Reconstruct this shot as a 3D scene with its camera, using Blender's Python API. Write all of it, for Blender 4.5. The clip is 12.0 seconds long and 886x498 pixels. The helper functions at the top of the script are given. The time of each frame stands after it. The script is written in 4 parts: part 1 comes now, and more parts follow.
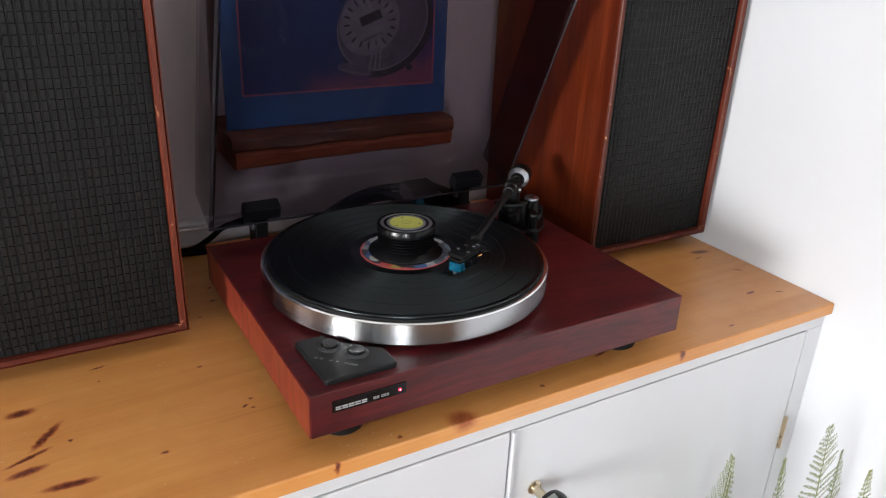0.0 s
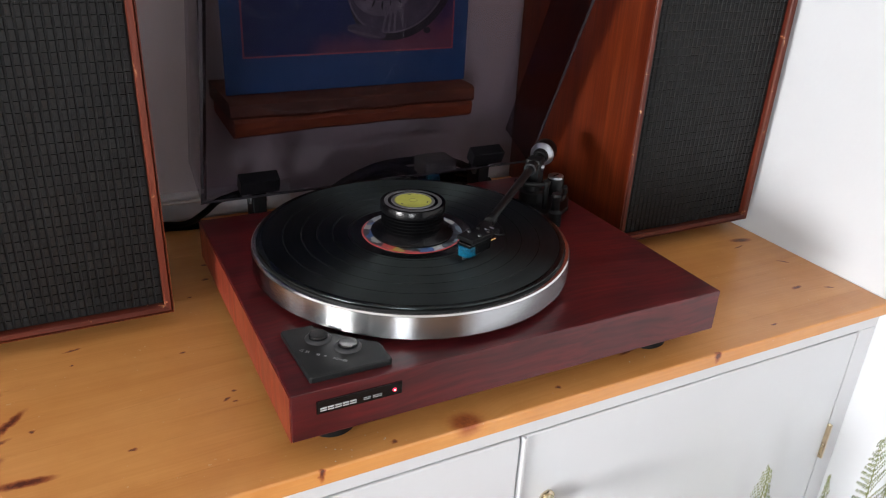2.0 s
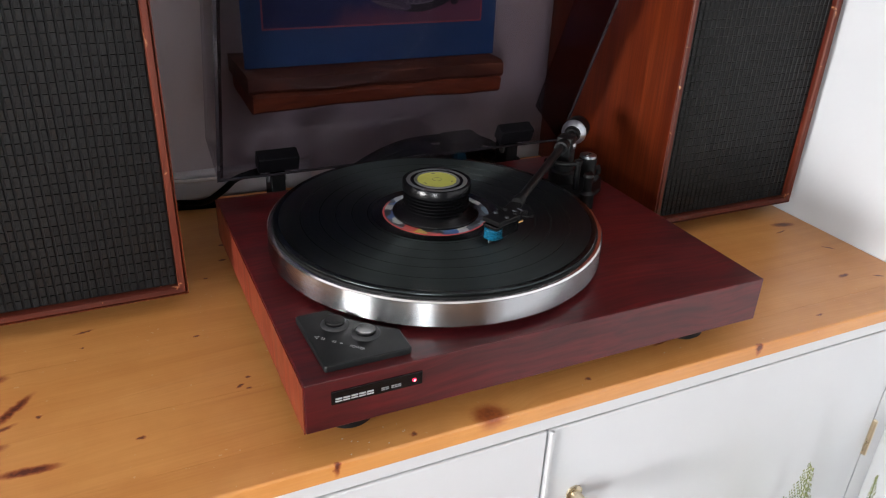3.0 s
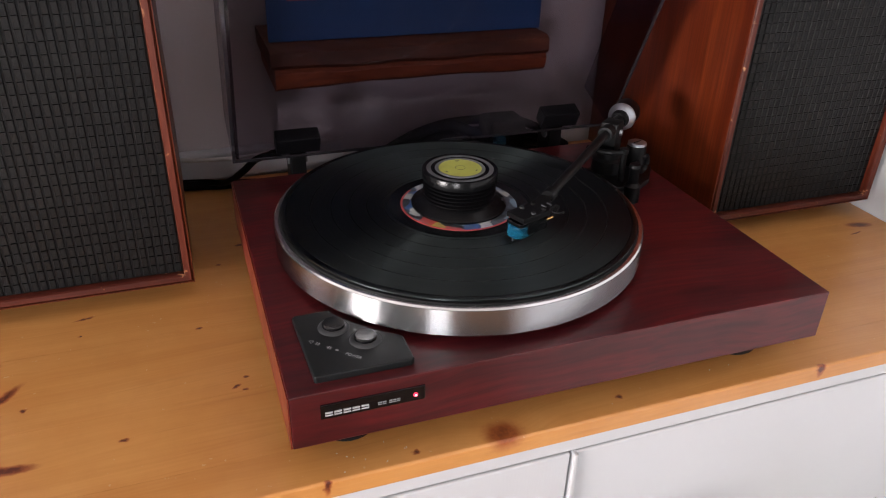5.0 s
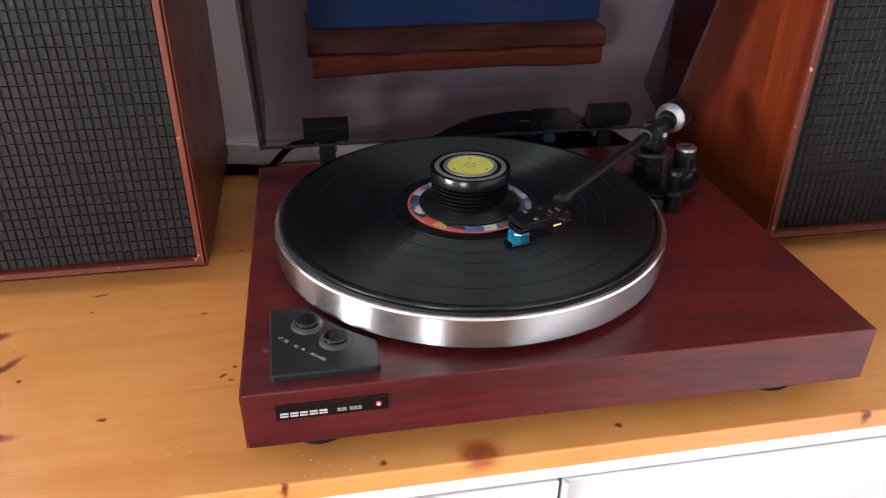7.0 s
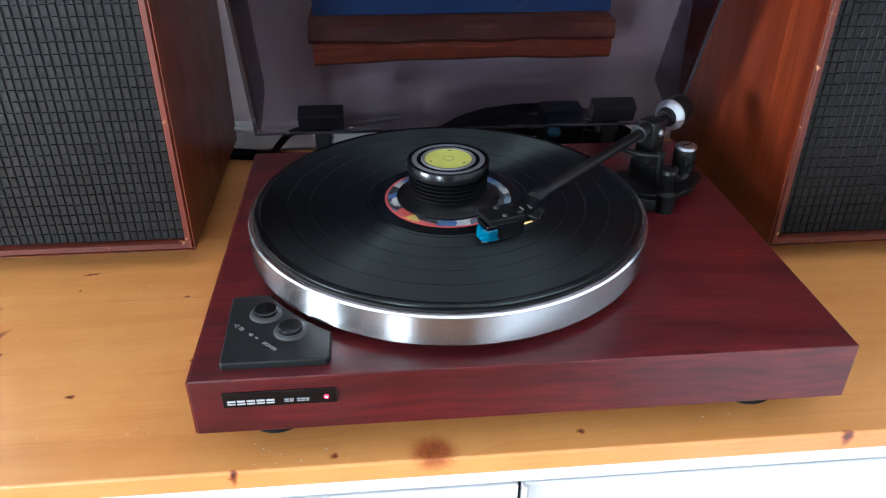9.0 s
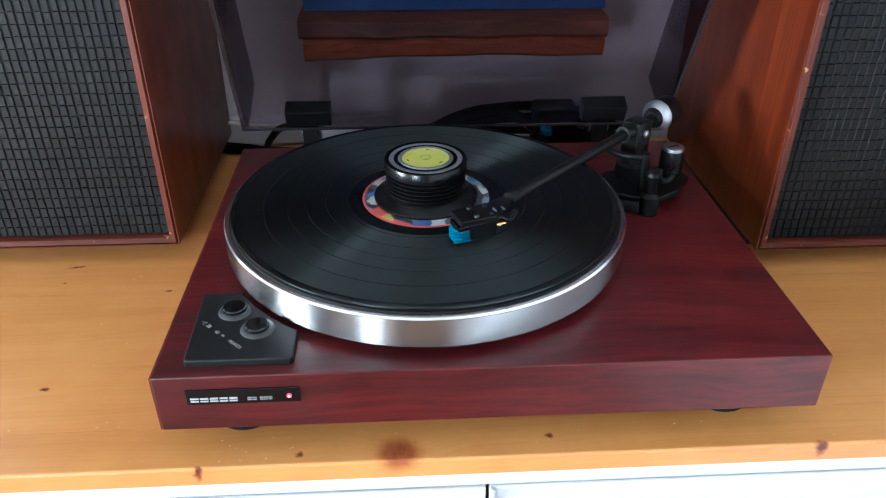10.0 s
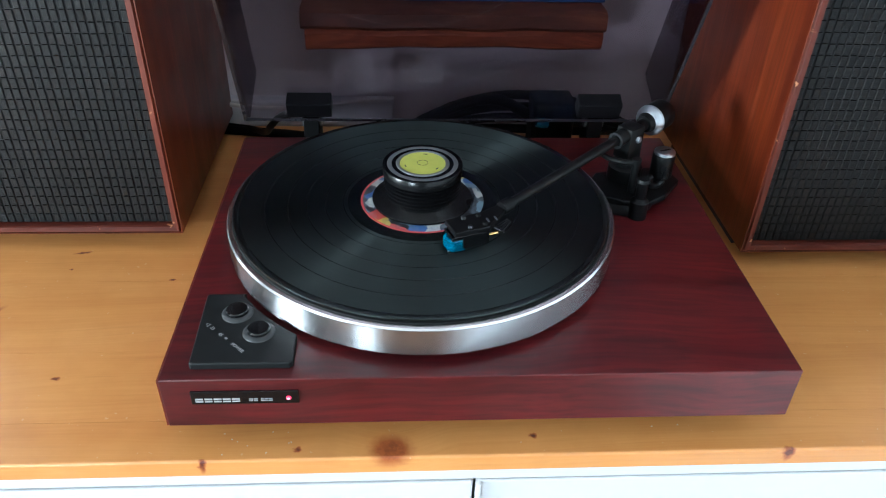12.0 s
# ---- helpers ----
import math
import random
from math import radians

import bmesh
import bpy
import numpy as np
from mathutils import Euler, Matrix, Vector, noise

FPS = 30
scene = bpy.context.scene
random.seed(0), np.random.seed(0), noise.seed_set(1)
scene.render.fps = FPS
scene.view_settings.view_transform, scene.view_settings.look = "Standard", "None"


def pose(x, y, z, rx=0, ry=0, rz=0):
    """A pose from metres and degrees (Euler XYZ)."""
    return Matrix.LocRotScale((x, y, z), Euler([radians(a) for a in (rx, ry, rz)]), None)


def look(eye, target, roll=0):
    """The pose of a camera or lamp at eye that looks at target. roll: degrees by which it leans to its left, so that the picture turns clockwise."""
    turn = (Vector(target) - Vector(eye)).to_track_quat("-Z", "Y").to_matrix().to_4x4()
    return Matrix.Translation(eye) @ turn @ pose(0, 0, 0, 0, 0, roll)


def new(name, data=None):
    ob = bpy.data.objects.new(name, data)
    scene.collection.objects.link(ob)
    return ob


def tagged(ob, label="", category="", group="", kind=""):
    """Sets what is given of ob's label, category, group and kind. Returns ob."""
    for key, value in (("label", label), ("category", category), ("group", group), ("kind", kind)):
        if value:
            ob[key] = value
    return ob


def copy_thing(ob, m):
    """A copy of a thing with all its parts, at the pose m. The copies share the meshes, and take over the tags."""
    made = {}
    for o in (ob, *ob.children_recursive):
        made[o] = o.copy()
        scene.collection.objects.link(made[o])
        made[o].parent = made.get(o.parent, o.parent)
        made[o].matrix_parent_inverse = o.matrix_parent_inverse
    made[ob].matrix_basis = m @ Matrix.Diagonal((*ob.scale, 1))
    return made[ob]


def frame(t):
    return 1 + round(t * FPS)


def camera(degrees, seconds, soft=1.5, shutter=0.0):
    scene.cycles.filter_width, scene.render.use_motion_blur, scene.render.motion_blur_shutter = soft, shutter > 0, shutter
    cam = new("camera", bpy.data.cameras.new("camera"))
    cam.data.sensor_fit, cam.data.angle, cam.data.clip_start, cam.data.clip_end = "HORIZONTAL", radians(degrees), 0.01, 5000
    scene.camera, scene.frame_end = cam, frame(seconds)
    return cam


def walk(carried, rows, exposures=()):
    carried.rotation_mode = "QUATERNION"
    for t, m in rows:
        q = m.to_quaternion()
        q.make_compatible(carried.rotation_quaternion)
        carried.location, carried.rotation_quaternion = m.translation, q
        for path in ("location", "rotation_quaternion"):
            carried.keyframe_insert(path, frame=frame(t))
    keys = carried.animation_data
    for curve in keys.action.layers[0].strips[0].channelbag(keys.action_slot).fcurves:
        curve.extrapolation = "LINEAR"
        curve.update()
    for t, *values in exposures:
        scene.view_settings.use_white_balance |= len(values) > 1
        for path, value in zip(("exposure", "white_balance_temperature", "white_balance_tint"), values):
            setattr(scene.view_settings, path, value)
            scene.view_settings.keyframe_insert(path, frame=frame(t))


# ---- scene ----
cam = camera(60.9, 12.0, soft=1.1)
PATH = [
    (0, (-0.174, -0.502, 1.288), (0.758, 1.074, 0.483), 2.4),
    (0.5, (-0.171, -0.489, 1.284), (0.758, 1.079, 0.462), 2.6),
    (1, (-0.158, -0.475, 1.278), (0.757, 1.093, 0.44), 2.8),
    (1.5, (-0.137, -0.46, 1.27), (0.748, 1.118, 0.418), 3.0),
    (2, (-0.116, -0.446, 1.262), (0.73, 1.144, 0.395), 2.9),
    (2.5, (-0.104, -0.432, 1.254), (0.704, 1.166, 0.364), 2.7),
    (3, (-0.098, -0.417, 1.247), (0.675, 1.184, 0.331), 2.5),
    (5, (-0.037, -0.373, 1.234), (0.566, 1.264, 0.255), 1.8),
    (5.5, (-0.008, -0.363, 1.23), (0.516, 1.296, 0.243), 1.6),
    (6, (0.015, -0.36, 1.228), (0.455, 1.319, 0.234), 1.2),
    (6.5, (0.038, -0.364, 1.226), (0.404, 1.33, 0.229), 0.8),
    (8.5, (0.108, -0.365, 1.224), (0.296, 1.351, 0.214), 0.3),
    (9, (0.123, -0.363, 1.224), (0.281, 1.346, 0.197), 0.3),
    (9.5, (0.139, -0.361, 1.226), (0.262, 1.342, 0.185), 0.3),
    (10, (0.158, -0.36, 1.227), (0.26, 1.343, 0.184), 0.3),
    (10.5, (0.163, -0.358, 1.236), (0.259, 1.331, 0.169), 0.5),
    (11, (0.162, -0.355, 1.248), (0.246, 1.309, 0.141), 0.7),
    (11.5, (0.161, -0.353, 1.259), (0.258, 1.288, 0.119), 1.4),
    (12, (0.16, -0.356, 1.274), (0.266, 1.274, 0.12), 1.8),
]
walk(cam, [(t, look(eye, target, roll)) for t, eye, target, roll in PATH],
     [(0, 0.50, 6450, 10), (3.0, 0.58, 6450, 10), (5.0, 0.47, 6700, 16), (6.5, 0.92, 6700, 17), (8.5, 1.34, 5800, 6), (9.2, 1.31, 5500, 3), (12.0, 1.17, 5400, -3)])

# ---- world and light ----
world = bpy.data.worlds.new("world")
scene.world = world
world.use_nodes = True
wn, wl = world.node_tree.nodes, world.node_tree.links
sky = wn.new("ShaderNodeTexSky")
sky.sky_type = "NISHITA"
sky.sun_disc = False
sky.sun_elevation, sky.sun_rotation = radians(35), radians(-100)
wn["Background"].inputs["Strength"].default_value = 0.10
wl.new(sky.outputs["Color"], wn["Background"].inputs["Color"])

ROOM = (-3.0, 0.711, -4.0, 0.53, 0.0, 2.4)          # x0 x1 y0 y1 z0 z1
WIN = (-1.50, -0.50, 0.80, 1.58)                    # left window: y0 y1 z0 z1
WIN_F = (-2.7, -1.7, 0.8, 1.8)                     # front window: x0 x1 z0 z1


def area_lamp(name, m, w, h, watts, colour):
    data = bpy.data.lights.new(name, "AREA")
    data.shape, data.size, data.size_y, data.energy, data.color = "RECTANGLE", w, h, watts, colour
    ob = new(name, data)
    ob.matrix_world = m
    return ob


area_lamp("window_light", look((-3.03, (WIN[0] + WIN[1]) / 2, (WIN[2] + WIN[3]) / 2), (0, (WIN[0] + WIN[1]) / 2, (WIN[2] + WIN[3]) / 2)),
          WIN[1] - WIN[0], WIN[3] - WIN[2], 150, (1.0, 0.98, 0.97))
area_lamp("window_light", look(((WIN_F[0] + WIN_F[1]) / 2, -4.03, (WIN_F[2] + WIN_F[3]) / 2), ((WIN_F[0] + WIN_F[1]) / 2, 0, (WIN_F[2] + WIN_F[3]) / 2)),
          WIN_F[1] - WIN_F[0], WIN_F[3] - WIN_F[2], 110, (0.95, 0.98, 1.0))


# ---- materials ----
class Mat:
    """A node material with a principled shader and short ways to add nodes."""

    def __init__(self, name, colour=(0.5, 0.5, 0.5), rough=0.5, metal=0.0, **more):
        self.m = bpy.data.materials.new(name)
        self.m.use_nodes = True
        self.t = self.m.node_tree
        self.b = self.t.nodes["Principled BSDF"]
        self.set("Base Color", (*colour, 1))
        self.set("Roughness", rough)
        self.set("Metallic", metal)
        for k, v in more.items():
            self.set(k.replace("_", " "), v)

    def set(self, key, value):
        if isinstance(value, bpy.types.NodeSocket):
            self.t.links.new(value, self.b.inputs[key])
        else:
            self.b.inputs[key].default_value = value

    def node(self, kind, ins=(), **props):
        n = self.t.nodes.new("ShaderNode" + kind)
        for k, v in props.items():
            setattr(n, k, v)
        for k, v in dict(ins).items():
            if isinstance(v, bpy.types.NodeSocket):
                self.t.links.new(v, n.inputs[k])
            else:
                n.inputs[k].default_value = v
        return n

    def coords(self, scale=(1, 1, 1), offset=None, turn=(0, 0, 0)):
        c = self.node("TexCoord").outputs["Object"]
        if offset is not None:
            c = self.node("VectorMath", {0: c, 1: offset}, operation="ADD").outputs[0]
        return self.node("Mapping", {"Vector": c, "Scale": scale, "Rotation": turn}).outputs[0]

    def noise(self, vec, scale, detail=4, rough=0.55, distort=0.0):
        return self.node("TexNoise", {"Vector": vec, "Scale": scale, "Detail": detail, "Roughness": rough, "Distortion": distort}).outputs["Fac"]

    def ramp(self, fac, *stops):
        n = self.node("ValToRGB", {"Fac": fac})
        e = n.color_ramp.elements
        while len(e) < len(stops):
            e.new(0.5)
        for k, (p, c) in zip(e, stops):
            k.position, k.color = p, (*(c if isinstance(c, tuple) else (c, c, c)), 1)
        return n.outputs["Color"]

    def mix(self, fac, a, b, mode="MIX"):
        n = self.node("Mix", data_type="RGBA", blend_type=mode)
        for i, v in ((0, fac), (6, a), (7, b)):
            if isinstance(v, bpy.types.NodeSocket):
                self.t.links.new(v, n.inputs[i])
            else:
                n.inputs[i].default_value = (*v, 1) if isinstance(v, tuple) else (v if i == 0 else (v, v, v, 1))
        return n.outputs[2]

    def math(self, op, a, b=0.0, c=0.0):
        return self.node("Math", {0: a, 1: b, 2: c}, operation=op).outputs[0]

    def bump(self, height, strength=0.2, dist=0.001):
        self.set("Normal", self.node("Bump", {"Height": height, "Strength": strength, "Distance": dist}).outputs[0])
        return self

    def rand(self):
        return self.node("ObjectInfo").outputs["Random"]


def plaster(name, colour, warm):
    k = Mat(name, colour, 0.75)
    c = k.coords()
    big = k.noise(c, 2.5, 3)
    k.set("Base Color", k.mix(k.ramp(big, (0.35, 0.0), (0.7, 1.0)), colour, warm))
    k.bump(k.math("ADD", k.noise(c, 160, 3), k.math("MULTIPLY", k.noise(c, 14, 3), 2.0)), 0.25, 0.0008)
    return k.m


def painted(name, colour):
    k = Mat(name, colour, 0.32, Coat_Weight=0.15, Coat_Roughness=0.2)
    c = k.coords()
    k.set("Base Color", k.mix(k.ramp(k.noise(c, 5, 5), (0.3, 0.0), (0.8, 1.0)), colour, tuple(v * 0.95 for v in colour)))
    k.set("Roughness", k.ramp(k.noise(c, 30, 3), (0.3, 0.30), (0.7, 0.38)))
    k.bump(k.noise(k.coords((8, 1, 1)), 60, 4), 0.12, 0.0006)
    return k.m


# knots of the worktop: x, y from the worktop's front left corner, half length, half width, turn in degrees
KNOTS = [
    (-0.215, 0.189, 0.0100, 0.0048, 4), (-0.196, 0.143, 0.0170, 0.0036, 52), (-0.212, 0.117, 0.0150, 0.0022, 22), (-0.214, 0.098, 0.0120, 0.0040, 8),
    (-0.184, 0.066, 0.0170, 0.0036, -4), (-0.178, 0.127, 0.0022, 0.0016, 10), (-0.018, 0.119, 0.0022, 0.0013, 10), (-0.027, 0.109, 0.0034, 0.0013, 30),
    (-0.020, 0.104, 0.0019, 0.0012, 0), (0.004, 0.373, 0.0025, 0.0019, 0), (-0.001, 0.337, 0.0031, 0.0019, 0), (-0.024, 0.302, 0.0022, 0.0014, 0),
    (0.674, 0.187, 0.0125, 0.0045, -12), (0.655, 0.172, 0.0070, 0.0011, 10), (0.676, 0.118, 0.0060, 0.0016, -50), (0.634, 0.061, 0.0070, 0.0022, 6),
    (0.672, 0.046, 0.0045, 0.0013, -30), (0.538, 0.010, 0.0043, 0.0012, 4), (0.085, -0.0005, 0.0025, 0.0019, 0), (0.151, -0.002, 0.0125, 0.0105, 0),
    (0.253, 0.008, 0.0025, 0.0019, 0), (0.437, -0.0095, 0.0037, 0.0025, 0), (0.35, 0.03, 0.0080, 0.0020, 8), (-0.142, 0.240, 0.0062, 0.0014, 12),
    (-0.049, 0.197, 0.0024, 0.0011, 0), (-0.145, 0.214, 0.0012, 0.0010, 0), (-0.108, 0.073, 0.0032, 0.0015, 0), (0.02, -0.0095, 0.0025, 0.0019, 0),
]


def pine(name):
    k = Mat(name, (0.45, 0.2, 0.06), 0.34, Coat_Weight=0.25, Coat_Roughness=0.22)
    pos = k.node("NewGeometry").outputs["Position"]
    wob = k.node("TexNoise", {"Vector": pos, "Scale": 190.0, "Detail": 3.0}).outputs["Color"]
    wob = k.node("VectorMath", {0: wob, 1: (-0.5, -0.5, -0.5)}, operation="ADD").outputs[0]
    wob = k.node("VectorMath", {0: wob, 1: (0.0065, 0.0035, 0.0)}, operation="MULTIPLY").outputs[0]
    frayed = k.node("VectorMath", {0: pos, 1: wob}, operation="ADD").outputs[0]
    dark = bend = None
    for x, y, a, b, turn in KNOTS:
        v = k.node("VectorMath", {0: frayed, 1: (-x, -y, -0.85)}, operation="ADD").outputs[0]
        v = k.node("Mapping", {"Vector": v, "Rotation": (0, 0, radians(-turn))}).outputs[0]
        v = k.node("VectorMath", {0: v, 1: (1 / a, 1 / b, 110)}, operation="MULTIPLY").outputs[0]
        d = k.node("VectorMath", {0: v}, operation="LENGTH").outputs["Value"]
        core = k.node("MapRange", {"Value": d, "From Min": 0.3, "From Max": 1.7, "To Min": 0.62 if b > 0.008 else 1.0, "To Max": 0.0}, interpolation_type="SMOOTHSTEP").outputs[0]
        ring = k.node("MapRange", {"Value": d, "From Min": 0.5, "From Max": 4.5, "To Min": b * 0.9, "To Max": 0.0}, interpolation_type="SMOOTHERSTEP").outputs[0]
        dark = core if dark is None else k.math("MAXIMUM", dark, core)
        bend = ring if bend is None else k.math("ADD", bend, ring)
    r = k.rand()
    shift = k.node("CombineXYZ", {"X": k.math("MULTIPLY", r, 7.0), "Y": k.math("ADD", bend, r)}).outputs[0]
    p = k.node("VectorMath", {0: pos, 1: shift}, operation="ADD").outputs[0]
    warp = k.noise(k.node("Mapping", {"Vector": p, "Scale": (2.2, 9, 9)}).outputs[0], 1.0, 2)
    p2 = k.node("VectorMath", {0: p, 1: k.node("CombineXYZ", {"Y": k.math("MULTIPLY", warp, 0.05)}).outputs[0]}, operation="ADD").outputs[0]
    grain = k.noise(k.node("Mapping", {"Vector": p2, "Scale": (1.1, 46, 46)}).outputs[0], 1.0, 4, 0.6)
    fibre = k.noise(k.node("Mapping", {"Vector": p2, "Scale": (14, 420, 420)}).outputs[0], 1.0, 3)
    tone = k.noise(k.node("Mapping", {"Vector": p, "Scale": (5, 9, 9)}).outputs[0], 1.0, 3)
    blotch = k.noise(pos, 26, 4, 0.6)
    col = k.ramp(grain, (0.28, (0.461, 0.178, 0.040)), (0.47, (0.564, 0.240, 0.059)), (0.64, (0.637, 0.302, 0.091)))
    col = k.mix(0.42, col, k.ramp(tone, (0.3, (0.490, 0.193, 0.044)), (0.7, (0.666, 0.323, 0.105))))
    col = k.mix(0.20, col, k.ramp(fibre, (0.3, (0.431, 0.183, 0.052)), (0.7, (0.647, 0.340, 0.131))))
    col = k.mix(k.ramp(blotch, (0.45, 0.0), (0.72, 0.28)), col, (0.421, 0.149, 0.031))
    col = k.mix(k.math("MULTIPLY", r, 0.20), col, (0.441, 0.183, 0.052))
    ray = k.noise(k.node("Mapping", {"Vector": p2, "Scale": (5, 150, 150)}).outputs[0], 1.0, 4, 0.7)
    col = k.mix(k.ramp(ray, (0.60, 0.0), (0.78, 0.26)), col, (0.265, 0.080, 0.018))
    halo = k.ramp(dark, (0.02, 0.0), (0.45, 0.85))
    col = k.mix(halo, col, (0.27, 0.058, 0.016))
    col = k.mix(k.ramp(k.math("MULTIPLY", dark, k.ramp(k.noise(pos, 260, 3), (0.3, 0.6), (0.6, 1.0))), (0.40, 0.0), (0.85, 0.92)), col, (0.075, 0.012, 0.010))
    fleck = k.ramp(k.noise(pos, 210, 2, 0.5), (0.735, 0.0), (0.76, 0.45))
    col = k.mix(fleck, col, (0.62, 0.45, 0.28))
    k.set("Base Color", col)
    k.set("Roughness", k.ramp(k.noise(pos, 22, 4), (0.3, 0.30), (0.75, 0.44)))
    k.bump(k.math("ADD", grain, k.math("MULTIPLY", fibre, 0.6)), 0.10, 0.0006)
    return k.m


def veneer(name, dark, mid, light, axis, rough, coat, streak=60.0, wave=0.03, spec=0.5):
    """Straight-grained veneer; axis 0, 1 or 2 is the way the grain runs."""
    k = Mat(name, mid, rough, Coat_Weight=coat, Coat_Roughness=0.18, Specular_IOR_Level=spec)
    s = [streak] * 3
    s[axis] = 1.6
    c = k.node("TexCoord").outputs["Object"]
    w = k.node("TexNoise", {"Vector": c, "Scale": 5.0, "Detail": 2.0}).outputs["Color"]
    w = k.node("VectorMath", {0: w, 1: (wave, wave, wave)}, operation="MULTIPLY").outputs[0]
    c2 = k.node("VectorMath", {0: c, 1: w}, operation="ADD").outputs[0]
    g = k.noise(k.node("Mapping", {"Vector": c2, "Scale": tuple(s)}).outputs[0], 1.0, 5, 0.6)
    f = [v * 7 if i != axis else v * 9 for i, v in enumerate(s)]
    fine = k.noise(k.node("Mapping", {"Vector": c2, "Scale": tuple(f)}).outputs[0], 1.0, 3)
    col = k.ramp(g, (0.28, dark), (0.5, mid), (0.7, light))
    col = k.mix(k.ramp(fine, (0.35, 0.55), (0.6, 0.0)), col, dark)
    k.set("Base Color", col)
    k.set("Roughness", k.ramp(k.noise(c, 18, 4), (0.3, rough - 0.05), (0.7, rough + 0.08)))
    k.bump(fine, 0.08, 0.0004)
    return k.m


def worn_trim(name, axis):
    """Reddish strip wood, rubbed pale in small chips."""
    m = veneer(name, (0.042, 0.0072, 0.0040), (0.088, 0.0150, 0.0072), (0.138, 0.028, 0.0125), axis, 0.42, 0.0, 60, 0.03, 0.3)
    t = m.node_tree
    b = t.nodes["Principled BSDF"]
    old = b.inputs["Base Color"].links[0].from_socket
    c = t.nodes.new("ShaderNodeTexCoord")
    n = t.nodes.new("ShaderNodeTexNoise")
    n.inputs["Scale"].default_value, n.inputs["Detail"].default_value = 120.0, 3.0
    t.links.new(c.outputs["Object"], n.inputs["Vector"])
    r = t.nodes.new("ShaderNodeValToRGB")
    r.color_ramp.elements[0].position, r.color_ramp.elements[1].position = 0.68, 0.74
    t.links.new(n.outputs["Fac"], r.inputs["Fac"])
    x = t.nodes.new("ShaderNodeMix")
    x.data_type = "RGBA"
    t.links.new(r.outputs["Color"], x.inputs[0])
    t.links.new(old, x.inputs[6])
    x.inputs[7].default_value = (0.42, 0.20, 0.10, 1)
    t.links.new(x.outputs[2], b.inputs["Base Color"])
    return m


def plain(name, colour, rough, metal=0.0, speck=0.12, scale=220, **more):
    k = Mat(name, colour, rough, metal, **more)
    c = k.coords()
    n = k.noise(c, scale, 3)
    k.set("Base Color", k.mix(n, tuple(v * (1 - speck) for v in colour), tuple(min(1, v * (1 + speck)) for v in colour)))
    k.set("Roughness", k.math("ADD", k.math("MULTIPLY", k.noise(c, 35, 4), 0.14), rough - 0.07))
    return k.m


def cloth(name, colour, rough, metal, speck, scale, **more):
    k = Mat(name, colour, rough, metal, **more)
    c = k.coords()
    n = k.noise(c, scale, 3)
    r = k.node("NewGeometry").outputs["Random Per Island"]
    col = k.mix(n, tuple(v * (1 - speck) for v in colour), tuple(v * (1 + 2 * speck) for v in colour))
    k.set("Base Color", k.mix(k.math("MULTIPLY", r, 0.5), col, tuple(v * 0.45 for v in colour)))
    k.bump(k.math("ADD", n, k.noise(k.coords((1, 1, 3)), scale * 1.5, 2)), 0.5, 0.0006)
    return k.m


def brushed(name, colour, rough):
    k = Mat(name, colour, rough, 1.0, Anisotropic=1.0, Anisotropic_Rotation=0.25)
    k.set("Tangent", k.node("Tangent", direction_type="RADIAL", axis="Z").outputs[0])
    c = k.coords((2, 2, 1500))
    k.set("Roughness", k.ramp(k.noise(c, 1.0, 2), (0.3, rough * 0.95), (0.7, rough * 1.05)))
    return k.m


def vinyl(name):
    k = Mat(name, (0.006, 0.006, 0.007), 0.3, Anisotropic=0.85, Anisotropic_Rotation=0.25, Specular_IOR_Level=0.62, Specular_Tint=(0.80, 1.0, 1.0, 1.0))
    k.set("Tangent", k.node("Tangent", direction_type="RADIAL", axis="Z").outputs[0])
    c = k.node("TexCoord").outputs["Object"]
    r = k.node("VectorMath", {0: k.node("VectorMath", {0: c, 1: (1, 1, 0)}, operation="MULTIPLY").outputs[0]}, operation="LENGTH").outputs["Value"]
    fine = k.noise(k.node("CombineXYZ", {"X": r}).outputs[0], 900, 4)
    band = k.noise(k.node("CombineXYZ", {"X": r}).outputs[0], 120, 3)
    gap = None
    for at in (0.064, 0.0785, 0.0935, 0.1085, 0.126):
        g = k.math("LESS_THAN", k.math("ABSOLUTE", k.math("SUBTRACT", r, at)), 0.00028)
        gap = g if gap is None else k.math("MAXIMUM", gap, g)
    smooth = k.math("MAXIMUM", gap, k.math("MAXIMUM", k.math("GREATER_THAN", r, 0.1455), k.math("LESS_THAN", r, 0.0605)))
    rough = k.math("ADD", 0.32, k.math("MULTIPLY", band, 0.24))
    k.set("Roughness", k.mix(smooth, rough, 0.25))
    k.set("Anisotropic", k.math("SUBTRACT", 0.96, k.math("MULTIPLY", smooth, 0.38)))
    k.set("Base Color", k.mix(fine, (0.0010, 0.0013, 0.0014), (0.0022, 0.0027, 0.003)))
    return k.m


